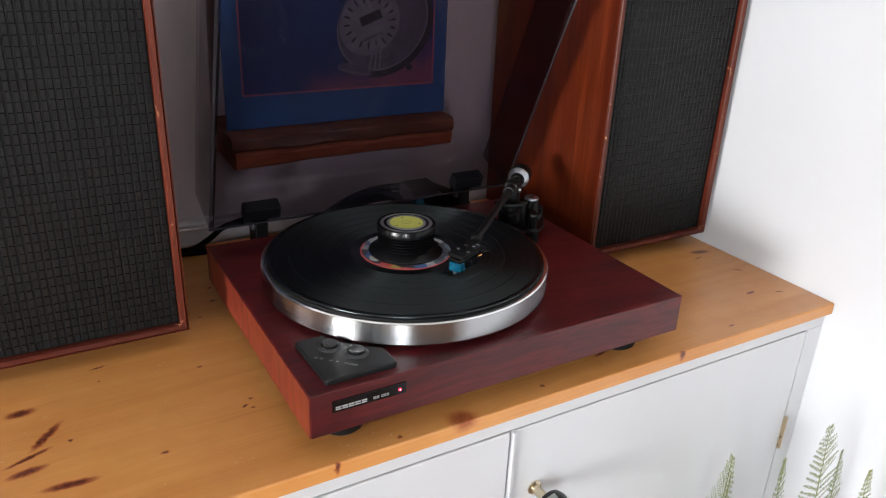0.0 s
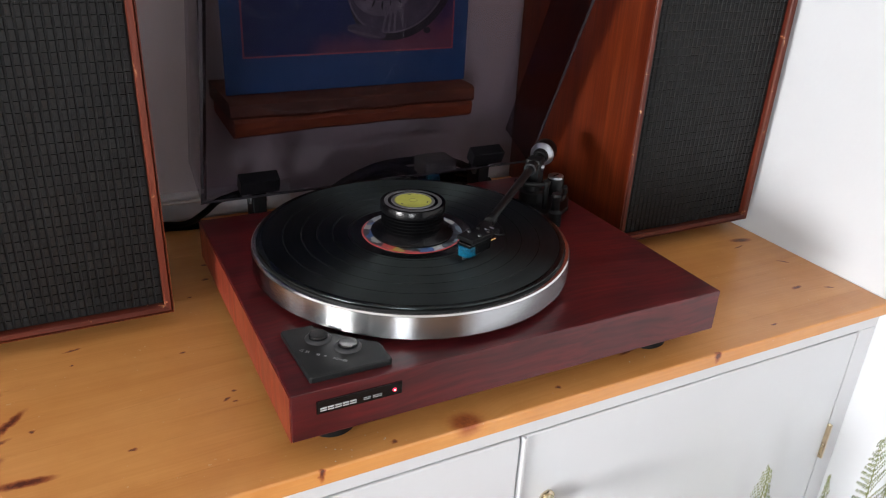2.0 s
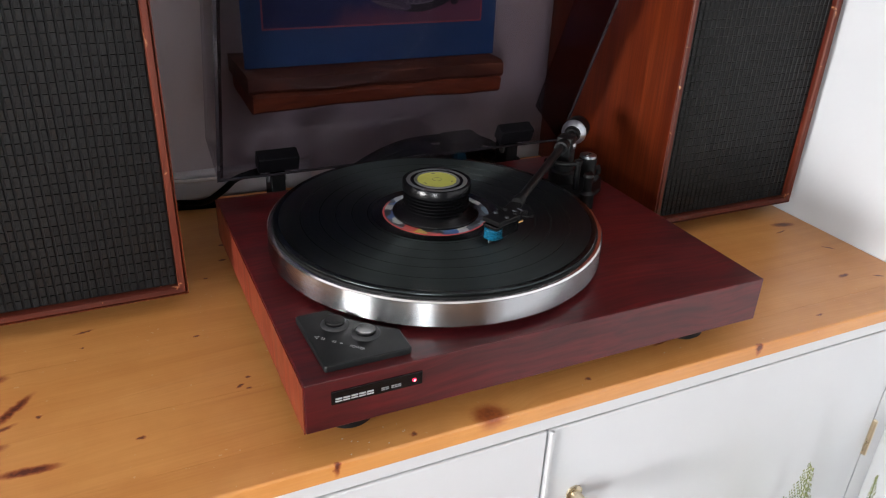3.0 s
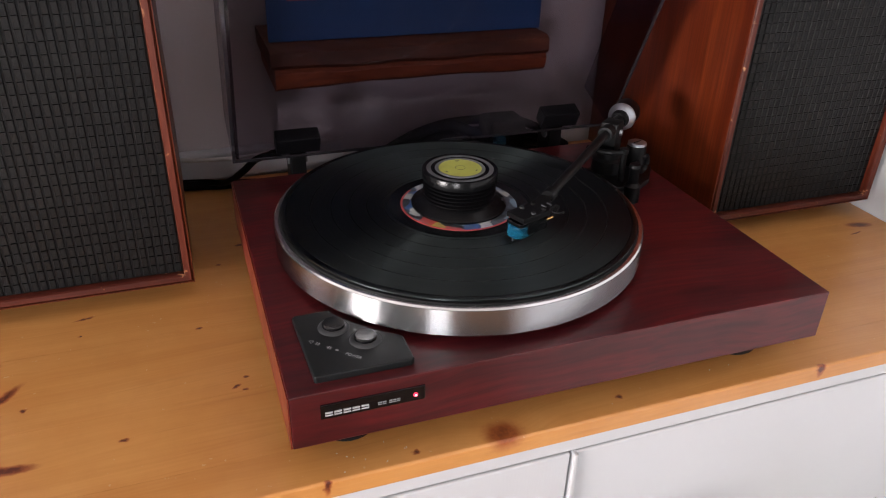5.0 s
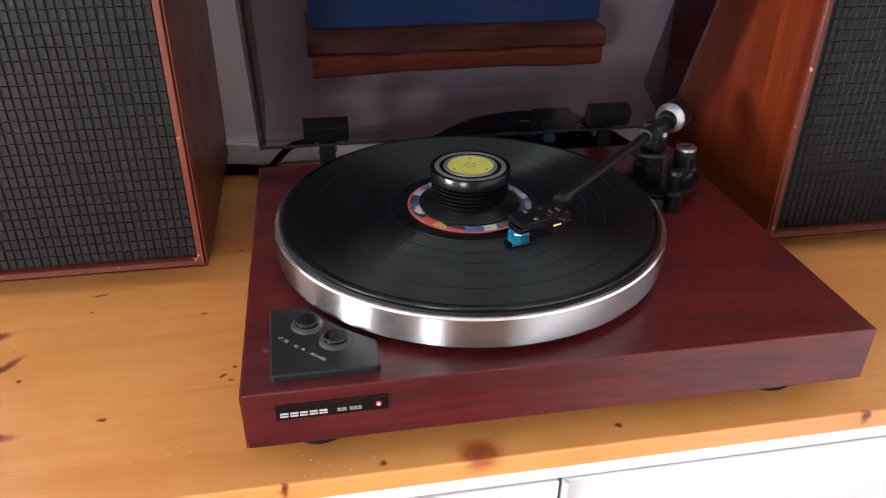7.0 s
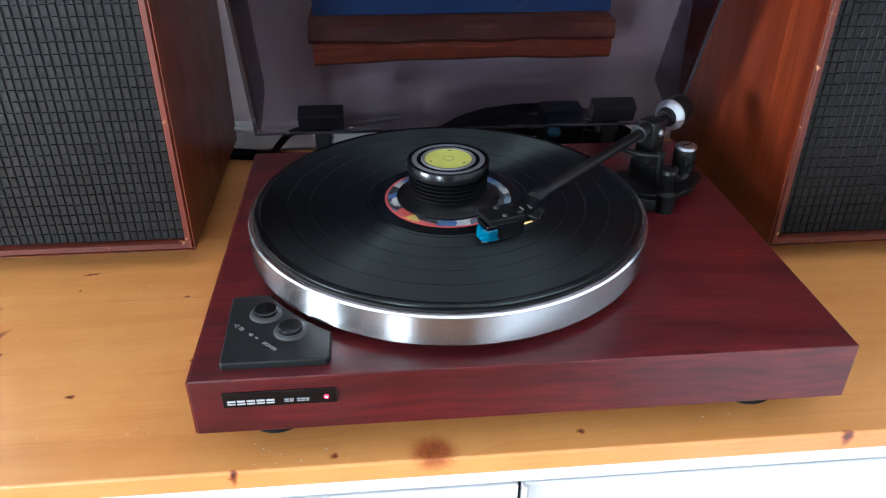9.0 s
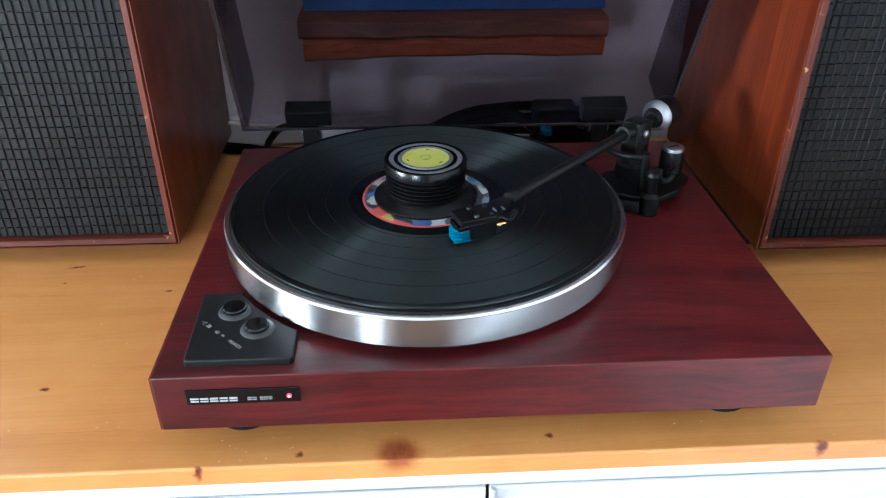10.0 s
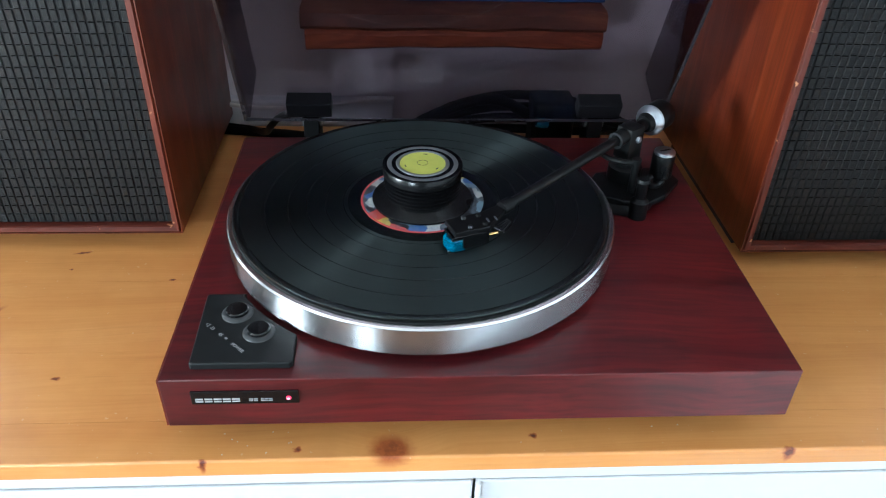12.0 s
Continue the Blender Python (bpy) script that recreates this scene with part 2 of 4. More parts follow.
def smoked(name, tint, gloss=0.06):
    """Smoked clear plastic: tinted see-through with a mirror sheen that grows towards grazing."""
    m = bpy.data.materials.new(name)
    m.use_nodes = True
    t = m.node_tree
    t.nodes.clear()
    out = t.nodes.new("ShaderNodeOutputMaterial")
    tr = t.nodes.new("ShaderNodeBsdfTransparent")
    tr.inputs["Color"].default_value = (*tint, 1)
    gl = t.nodes.new("ShaderNodeBsdfGlossy")
    gl.inputs["Roughness"].default_value = 0.03
    lw = t.nodes.new("ShaderNodeLayerWeight")
    lw.inputs["Blend"].default_value = 0.5
    pw = t.nodes.new("ShaderNodeMath")
    pw.operation = "POWER"
    pw.inputs[1].default_value = 4.0
    fr = t.nodes.new("ShaderNodeMath")
    fr.operation = "MULTIPLY_ADD"
    fr.inputs[1].default_value, fr.inputs[2].default_value = 0.6, 0.022
    t.links.new(lw.outputs["Facing"], pw.inputs[0])
    t.links.new(pw.outputs[0], fr.inputs[0])
    mx = t.nodes.new("ShaderNodeMixShader")
    t.links.new(fr.outputs[0], mx.inputs[0])
    t.links.new(tr.outputs[0], mx.inputs[1])
    t.links.new(gl.outputs[0], mx.inputs[2])
    t.links.new(mx.outputs[0], out.inputs[0])
    return m


def label_print(name):
    """A record label's printed ring: a dark ground with pale, blue, red and yellow daubs and a partly red rim."""
    k = Mat(name, (0.6, 0.6, 0.6), 0.35)
    c = k.coords()
    w = k.node("TexNoise", {"Vector": c, "Scale": 60.0, "Detail": 4.0}).outputs["Color"]
    c2 = k.node("VectorMath", {0: c, 1: k.node("VectorMath", {0: w, 1: (0.02, 0.02, 0.0)}, operation="MULTIPLY").outputs[0]}, operation="ADD").outputs[0]
    v = k.node("TexVoronoi", {"Vector": c2, "Scale": 85.0}).outputs["Color"]
    f = k.node("SeparateColor", {"Color": v}).outputs[0]
    ramp = k.node("ValToRGB", {"Fac": f})
    ramp.color_ramp.interpolation = "CONSTANT"
    stops = [(0.0, (0.02, 0.02, 0.025)), (0.22, (0.46, 0.48, 0.50)), (0.36, (0.04, 0.10, 0.28)), (0.48, (0.16, 0.24, 0.30)), (0.60, (0.50, 0.51, 0.48)), (0.74, (0.03, 0.035, 0.04)), (0.86, (0.42, 0.06, 0.05)), (0.93, (0.48, 0.36, 0.05))]
    e = ramp.color_ramp.elements
    while len(e) < len(stops):
        e.new(0.5)
    for q, (p, rgb) in zip(e, stops):
        q.position, q.color = p, (*rgb, 1)
    col = k.mix(k.ramp(k.noise(c, 130, 4), (0.42, 0.0), (0.66, 0.6)), ramp.outputs["Color"], (0.14, 0.18, 0.23))
    xyz = k.node("SeparateXYZ", {"Vector": c})
    r = k.node("VectorMath", {0: k.node("CombineXYZ", {"X": xyz.outputs["X"], "Y": xyz.outputs["Y"]}).outputs[0]}, operation="LENGTH").outputs["Value"]
    arc = k.math("GREATER_THAN", k.math("SUBTRACT", k.math("MULTIPLY", xyz.outputs["Y"], -1.0), k.math("MULTIPLY", xyz.outputs["X"], 0.8)), -0.012)
    rim = k.math("MULTIPLY", k.math("GREATER_THAN", r, 0.0482), arc)
    k.set("Base Color", k.mix(rim, col, (0.45, 0.06, 0.06)))
    return k.m


def cover_art(name):
    k = Mat(name, (0.02, 0.04, 0.16), 0.4)
    c = k.coords()
    z = k.node("SeparateXYZ", {"Vector": c}).outputs["Z"]
    x = k.node("SeparateXYZ", {"Vector": c}).outputs["X"]
    n = k.noise(c, 14, 4)
    low = k.math("ADD", k.math("SUBTRACT", 0.62, k.math("MULTIPLY", z, 6.5)), k.math("MULTIPLY", x, 1.7))
    fac = k.ramp(k.math("ADD", k.math("MULTIPLY", n, 0.9), k.math("SUBTRACT", low, 0.55)), (0.30, 0.0), (0.62, 1.0))
    k.set("Base Color", k.mix(fac, (0.010, 0.026, 0.11), (0.20, 0.062, 0.10)))
    return k.m


def sleeve_blue(name):
    k = Mat(name, (0.03, 0.10, 0.42), 0.42)
    k.set("Base Color", k.mix(k.noise(k.coords(), 30, 4), (0.014, 0.068, 0.19), (0.026, 0.092, 0.25)))
    return k.m


def frond_green(name):
    k = Mat(name, (0.16, 0.24, 0.05), 0.5)
    r = k.node("NewGeometry").outputs["Random Per Island"]
    col = k.ramp(r, (0.0, (0.05, 0.07, 0.014)), (0.5, (0.16, 0.19, 0.04)), (1.0, (0.34, 0.36, 0.09)))
    k.set("Base Color", k.mix(k.noise(k.coords(), 60, 3), col, (0.15, 0.175, 0.045)))
    k.set("Subsurface Weight", 0.05)
    return k.m


def floorboards(name):
    return veneer(name, (0.07, 0.028, 0.010), (0.19, 0.082, 0.03), (0.27, 0.12, 0.05), 1, 0.4, 0.1, 25)


WALL = plaster("wall_paint", (0.60, 0.622, 0.65), (0.575, 0.595, 0.62))
BACK_WALL = plaster("back_wall_paint", (0.62, 0.565, 0.565), (0.58, 0.53, 0.53))
ROOM_PAINT = plaster("room_paint", (0.20, 0.22, 0.21), (0.17, 0.19, 0.18))
CEIL = plaster("ceiling_paint", (0.55, 0.55, 0.545), (0.52, 0.52, 0.515))
WHITE_GLOSS = painted("white_gloss_paint", (0.56, 0.572, 0.59))
PINE = pine("varnished_pine")
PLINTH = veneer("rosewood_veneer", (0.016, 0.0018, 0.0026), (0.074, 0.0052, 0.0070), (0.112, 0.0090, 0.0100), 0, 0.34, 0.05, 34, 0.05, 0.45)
# upright grain; colour lightened with the window light on the left side
PLINTH_SIDE_LIT = veneer("rosewood_side_lit", (0.06, 0.008, 0.004), (0.17, 0.022, 0.011), (0.27, 0.045, 0.02), 2, 0.36, 0.05, 90)
SAPELE = veneer("mahogany_veneer", (0.042, 0.0056, 0.0017), (0.088, 0.0124, 0.0030), (0.145, 0.0250, 0.0062), 2, 0.34, 0.05, 75, 0.003, 0.38)
TRIM = worn_trim("mahogany_trim", 2)
TRIM_X = worn_trim("mahogany_trim_flat", 0)
SHELF_WOOD = veneer("oiled_hardwood", (0.11, 0.020, 0.007), (0.26, 0.056, 0.018), (0.33, 0.085, 0.028), 0, 0.6, 0.0, 40, 0.10)
SHELF_DARK = veneer("dark_hardwood", (0.055, 0.014, 0.006), (0.13, 0.036, 0.015), (0.24, 0.078, 0.034), 0, 0.6, 0.0, 40, 0.10)
GRILLE = cloth("woven_grille", (0.0020, 0.0020, 0.0023), 0.42, 0, 0.5, 900, Specular_IOR_Level=0.24)
BLACK = plain("black_plastic", (0.0032, 0.0032, 0.0036), 0.38, Specular_IOR_Level=0.17)
BLACK_SOFT = plain("matt_black", (0.004, 0.004, 0.0045), 0.62, Specular_IOR_Level=0.2)
BLACK_GLOSS = plain("gloss_black", (0.003, 0.003, 0.0035), 0.16, Specular_IOR_Level=0.4)
ANODISED = plain("black_anodised", (0.0032, 0.0034, 0.0037), 0.4, 0.0, Specular_IOR_Level=0.22)
PANEL = plain("panel_black", (0.0065, 0.0075, 0.0080), 0.42, 0, 0.25, 500, Specular_IOR_Level=0.3)
SILVER = plain("bright_metal", (0.46, 0.49, 0.53), 0.36, 1.0, 0.05)
ALU = brushed("turned_aluminium", (0.52, 0.53, 0.545), 0.26)
ALU_EDGE = plain("polished_edge", (0.86, 0.86, 0.87), 0.2, 1.0, 0.03)
BRASS = plain("brass", (0.64, 0.55, 0.40), 0.28, 1.0, 0.1)
GOLD = plain("gold_pin", (0.80, 0.52, 0.20), 0.25, 1.0, 0.05)
VINYL = vinyl("pressed_vinyl")
LABEL = label_print("printed_label")
YELLOW = plain("yellow_level", (0.45, 0.46, 0.095), 0.3, 0, 0.16, 120)
GREY_RING = plain("grey_ring", (0.155, 0.157, 0.165), 0.38, 0.5)
COLLAR = plain("dark_collar", (0.035, 0.037, 0.04), 0.35, 0.5)
BLUE = plain("blue_translucent", (0.008, 0.15, 0.27), 0.08, 0, 0.3, 200, Transmission_Weight=0.55, IOR=1.5)
WHITE_INK = plain("white_print", (0.36, 0.36, 0.36), 0.5)
GREY_INK = plain("grey_print", (0.22, 0.22, 0.225), 0.5)
SMOKE = smoked("smoked_acrylic", (0.662, 0.632, 0.668))
SMOKE_EDGE = plain("smoked_edge", (0.02, 0.018, 0.022), 0.25)
SLEEVE = sleeve_blue("sleeve_blue")
ART = cover_art("cover_art")
PINK = plain("pink_rule", (0.42, 0.09, 0.12), 0.42)
ART_DARK = plain("print_dark", (0.025, 0.022, 0.03), 0.42)
ART_MID = plain("print_mauve", (0.085, 0.072, 0.105), 0.42, 0, 0.6, 45)
ART_LIGHT = plain("print_pale", (0.15, 0.138, 0.168), 0.42, 0, 0.55, 55)
FERN = frond_green("fern_green")
POT = plain("glazed_pot", (0.5, 0.5, 0.48), 0.4)
FLOOR = floorboards("floor_boards")
CABLE_WHITE = plain("pale_cable", (0.55, 0.53, 0.5), 0.45)
led_mat = Mat("red_led", (0.8, 0.02, 0.05), 0.3)
led_mat.set("Emission Color", (1.0, 0.02, 0.08, 1))
led_mat.set("Emission Strength", 0.9)
LED = led_mat.m
CLAMP_BLACK = plain("clamp_black", (0.003, 0.003, 0.0035), 0.25, Specular_IOR_Level=0.3)
CABLE_BLACK = plain("cable_black", (0.0022, 0.0022, 0.0026), 0.6, Specular_IOR_Level=0.08)
SOCKET_BLACK = plain("socket_black", (0.0045, 0.0042, 0.0052), 0.5, Specular_IOR_Level=0.06)
COLLAR_GREY = plain("collar_grey", (0.020, 0.021, 0.023), 0.4, 0.0, Specular_IOR_Level=0.5)
LEDC = Mat("led_core", (1, 0.6, 0.7), 0.3)
LEDC.set("Emission Color", (1.0, 0.55, 0.65, 1))
LEDC.set("Emission Strength", 1.6)
LEDC = LEDC.m


# ---- mesh helpers ----
def thing(name, at, label, category, group="", kind=""):
    ob = new(name)
    ob.empty_display_size = 0.02
    ob.location = at
    return tagged(ob, label, category, group, kind)


def root_place(ob):
    while ob.parent:
        ob = ob.parent
    return ob.location


def part(name, bm, material, parent, label="", smooth=False, kind=""):
    """Links bm, in world metres, as one mesh under a thing or a part (or at top level, parent None)."""
    if parent:
        bmesh.ops.translate(bm, verts=bm.verts, vec=-root_place(parent))
    bmesh.ops.recalc_face_normals(bm, faces=bm.faces)
    me = bpy.data.meshes.new(name)
    bm.to_mesh(me)
    bm.free()
    me.materials.append(material)
    if smooth:
        for p in me.polygons:
            p.use_smooth = True
        me.set_sharp_from_angle(angle=radians(38))
    ob = new(name, me)
    ob.parent = parent
    return tagged(ob, label, kind=kind)


def box(x0, x1, y0, y1, z0, z1, bevel=0.0, bm=None, m=None, segments=2):
    own = bmesh.new()
    g = bmesh.ops.create_cube(own, size=1)
    for v in g["verts"]:
        v.co = Vector(((x0 + x1) / 2 + v.co.x * (x1 - x0), (y0 + y1) / 2 + v.co.y * (y1 - y0), (z0 + z1) / 2 + v.co.z * (z1 - z0)))
    if bevel:
        bmesh.ops.bevel(own, geom=own.edges[:], offset=bevel, segments=segments, affect="EDGES", profile=0.5)
    if m is not None:
        own.transform(m)
    return own if bm is None else join(bm, own)


def join(bm, other):
    me = bpy.data.meshes.new("join")
    other.to_mesh(me)
    other.free()
    bm.from_mesh(me)
    bpy.data.meshes.remove(me)
    return bm


def lathe(profile, n=64, m=None, closed=False):
    """Turns (radius, height) pairs round z."""
    bm = bmesh.new()
    rings = []
    for r, z in profile:
        if r < 1e-6:
            rings.append([bm.verts.new((0, 0, z))])
        else:
            rings.append([bm.verts.new((r * math.cos(2 * math.pi * i / n), r * math.sin(2 * math.pi * i / n), z)) for i in range(n)])
    pairs = list(zip(rings, rings[1:])) + ([(rings[-1], rings[0])] if closed else [])
    for a, b in pairs:
        for i in range(n):
            j = (i + 1) % n
            if len(a) == 1 and len(b) > 1:
                bm.faces.new((a[0], b[i], b[j]))
            elif len(b) == 1 and len(a) > 1:
                bm.faces.new((a[i], a[j], b[0]))
            elif len(a) > 1:
                bm.faces.new((a[i], a[j], b[j], b[i]))
    if m is not None:
        bm.transform(m)
    return bm


def tube(points, r, n=10, taper=None):
    bm = bmesh.new()
    pts = [Vector(p) for p in points]
    rings = []
    for i, p in enumerate(pts):
        d = (pts[min(i + 1, len(pts) - 1)] - pts[max(i - 1, 0)]).normalized()
        a = d.cross(Vector((0, 0, 1)) if abs(d.z) < 0.9 else Vector((1, 0, 0))).normalized()
        b = d.cross(a)
        rr = r if taper is None else r * taper[i]
        rings.append([bm.verts.new(p + rr * (math.cos(2 * math.pi * k / n) * a + math.sin(2 * math.pi * k / n) * b)) for k in range(n)])
    for u, v in zip(rings, rings[1:]):
        for k in range(n):
            bm.faces.new((u[k], u[(k + 1) % n], v[(k + 1) % n], v[k]))
    bm.faces.new(rings[0])
    bm.faces.new(rings[-1])
    return bm


def spline(points, steps=8):
    """A smooth way through the points."""
    p = [Vector(q) for q in points]
    p = [2 * p[0] - p[1]] + p + [2 * p[-1] - p[-2]]
    out = []
    for a, b, c, d in zip(p, p[1:], p[2:], p[3:]):
        for i in range(steps):
            t = i / steps
            out.append(0.5 * (2 * b + (c - a) * t + (2 * a - 5 * b + 4 * c - d) * t * t + (3 * b - a - 3 * c + d) * t ** 3))
    return out + [p[-2]]


def slab(outline, z0, z1, bevel=0.0, m=None):
    """A flat piece with that outline in x, y, from z0 to z1."""
    bm = bmesh.new()
    low = bm.faces.new([bm.verts.new((x, y, z0)) for x, y in outline])
    up = bmesh.ops.extrude_face_region(bm, geom=[low])
    vs = [v for v in up["geom"] if isinstance(v, bmesh.types.BMVert)]
    bmesh.ops.translate(bm, verts=vs, vec=(0, 0, z1 - z0))
    if bevel:
        top = [e for e in bm.edges if all(abs(v.co.z - z1) < 1e-6 for v in e.verts)]
        bmesh.ops.bevel(bm, geom=top, offset=bevel, segments=3, affect="EDGES", profile=0.5)
    if m is not None:
        bm.transform(m)
    return bm


def along(a, b):
    """A pose at a whose z axis runs to b."""
    d = Vector(b) - Vector(a)
    return Matrix.Translation(a) @ d.to_track_quat("Z", "Y").to_matrix().to_4x4()


def writing(name, text, size, m, material, parent, label=""):
    cu = bpy.data.curves.new(name, "FONT")
    cu.body, cu.size, cu.extrude = text, size, 0.00012
    cu.align_x, cu.align_y = "LEFT", "CENTER"
    tmp = new(name, cu)
    bpy.context.view_layer.update()
    me = bpy.data.meshes.new_from_object(tmp.evaluated_get(bpy.context.evaluated_depsgraph_get()))
    bpy.data.objects.remove(tmp)
    bm = bmesh.new()
    bm.from_mesh(me)
    bpy.data.meshes.remove(me)
    bm.transform(m)
    return part(name, bm, material, parent, label)


# ---- the room ----
X0, X1, Y0, Y1, Z0, Z1 = ROOM
T = 0.12


def setting(name, bm, material, label, category):
    return tagged(part(name, bm, material, None), label, category, kind="structure")


setting("floor", box(X0 - T, X1 + T, Y0 - T, Y1 + T, -0.1, 0), FLOOR, "warm brown wooden boards of the floor", "floor")
setting("ceiling", box(X0 - T, X1 + T, Y0 - T, Y1 + T, Z1, Z1 + 0.1), CEIL, "plain grey painted ceiling of the room", "ceiling")
setting("wall_north", box(X0 - T, X1 + T, Y1, Y1 + T, 0, Z1), BACK_WALL, "pale greyish painted plaster wall behind the shelf", "wall")
setting("wall_east", box(X1, X1 + T, Y0, Y1, 0, Z1), WALL, "bright white painted plaster wall beside the worktop", "wall")
bm = box(X0 - T, X0, Y0, Y1, 0, WIN[2])
box(X0 - T, X0, Y0, Y1, WIN[3], Z1, bm=bm)
box(X0 - T, X0, Y0, WIN[0], WIN[2], WIN[3], bm=bm)
box(X0 - T, X0, WIN[1], Y1, WIN[2], WIN[3], bm=bm)
setting("wall_west", bm, ROOM_PAINT, "grey-green painted wall with a tall window", "wall")
bm = box(X0 - T, X1 + T, Y0 - T, Y0, 0, WIN_F[2])
box(X0 - T, X1 + T, Y0 - T, Y0, WIN_F[3], Z1, bm=bm)
box(X0 - T, WIN_F[0], Y0 - T, Y0, WIN_F[2], WIN_F[3], bm=bm)
box(WIN_F[1], X1 + T, Y0 - T, Y0, WIN_F[2], WIN_F[3], bm=bm)
setting("wall_south", bm, ROOM_PAINT, "grey-green painted wall with a window", "wall")
setting("trim", box(-0.45, 0.15, 0.512, 0.53, 0.8505, 0.884, 0.003), WHITE_GLOSS, "white painted batten along the foot of the wall", "batten")


# ---- cabinet and worktop ----
def cabinet():
    root = thing("cabinet", (0.2, 0.25, 0), "white gloss painted built-in cupboard under a pine worktop", "cabinet")
    yf = -0.001
    bm = box(-0.34, 0.7105, yf, 0.016, 0.8140, 0.8346, 0.0012)
    part("top_rail", bm, WHITE_GLOSS, root)
    part("stile", box(0.681, 0.7105, yf, 0.016, 0.08, 0.8138, 0.0012), WHITE_GLOSS, root)
    part("stile", box(-0.34, -0.262, yf, 0.016, 0.08, 0.8138, 0.0012), WHITE_GLOSS, root)
    part("kickboard", box(-0.34, 0.70, 0.03, 0.05, 0.0, 0.08), WHITE_GLOSS, root)
    part("carcass", box(-0.34, 0.70, 0.05, 0.510, 0.02, 0.834), WHITE_GLOSS, root)
    right = part("door", box(0.2145, 0.6785, yf - 0.0005, 0.015, 0.09, 0.8124, 0.0014), WHITE_GLOSS, root)
    part("door", box(-0.259, 0.2105, yf - 0.001, 0.015, 0.09, 0.8124, 0.0014), WHITE_GLOSS, root)
    part("edge_bead", box(0.2128, 0.2168, yf - 0.004, yf + 0.004, 0.09, 0.8120, 0.0012), WHITE_GLOSS, right)
    for z in (0.652, 0.20):
        hinge = box(0.6775, 0.6825, yf - 0.0030, yf - 0.0002, z - 0.026, z + 0.026, 0.0008)
        for k in (-1, 0, 1):
            join(hinge, lathe([(0, -0.0085), (0.0021, -0.0085), (0.0021, 0.0085), (0, 0.0085)], 12, pose(0.6798, yf - 0.0038, z + k * 0.0172)))
        part("hinge", hinge, BRASS, root, "small brass butt hinge")
    stem = lathe([(0, 0), (0.0085, 0), (0.0085, 0.002), (0.0052, 0.003), (0.0052, 0.024), (0, 0.024)], 24, along((0.249, yf - 0.0005, 0.727), (0.249, yf - 0.1, 0.727)))
    part("knob_stem", stem, BRASS, right, "brass knob stem", True)
    at = along((0.249, yf - 0.024, 0.727), (0.249, yf - 0.1, 0.727))
    part("knob", lathe([(0, 0), (0.010, 0), (0.0165, 0.004), (0.018, 0.010), (0.0165, 0.017), (0.011, 0.021), (0, 0.0225)], 32, at), BLACK_GLOSS, right, "black and white chequered round knob", True)
    for i in range(8):
        if i % 2:
            continue
        a = i * math.pi / 4
        patch = bmesh.new()
        vs = []
        for r, z in ((0.0182, 0.0100), (0.0168, 0.0170), (0.0112, 0.0213)):
            vs.append([patch.verts.new((r * math.cos(a + d), r * math.sin(a + d), z + 0.0003)) for d in (0, 0.26, 0.52, 0.78)])
        for u, w in zip(vs, vs[1:]):
            for q in range(3):
                patch.faces.new((u[q], u[q + 1], w[q + 1], w[q]))
        bmesh.ops.solidify(patch, geom=patch.faces[:], thickness=0.0004)
        patch.transform(at)
        part("knob_inlay", patch, WHITE_INK, right)


cabinet()


def worktop():
    root = thing("worktop", (0.2, 0.25, 0.85), "honey-coloured varnished knotty pine plank worktop", "worktop")
    edges = [-0.0095, 0.028, 0.102, 0.195, 0.300, 0.405, 0.511]
    for y0, y1 in zip(edges, edges[1:]):
        bm = box(-0.345, 0.7095, y0 + 0.00010, y1 - 0.00010, 0.8350, 0.85)
        front = y0 < 0
        es = [e for e in bm.edges if abs(e.verts[0].co.x - e.verts[1].co.x) > 0.5 and min(v.co.z for v in e.verts) > 0.84]
        es = [e for e in es if front and e.verts[0].co.y < 0] or es
        if front:
            bmesh.ops.bevel(bm, geom=es, offset=0.0022, segments=4, affect="EDGES", profile=0.5)
        part("plank", bm, PINE, root, smooth=False)


worktop()


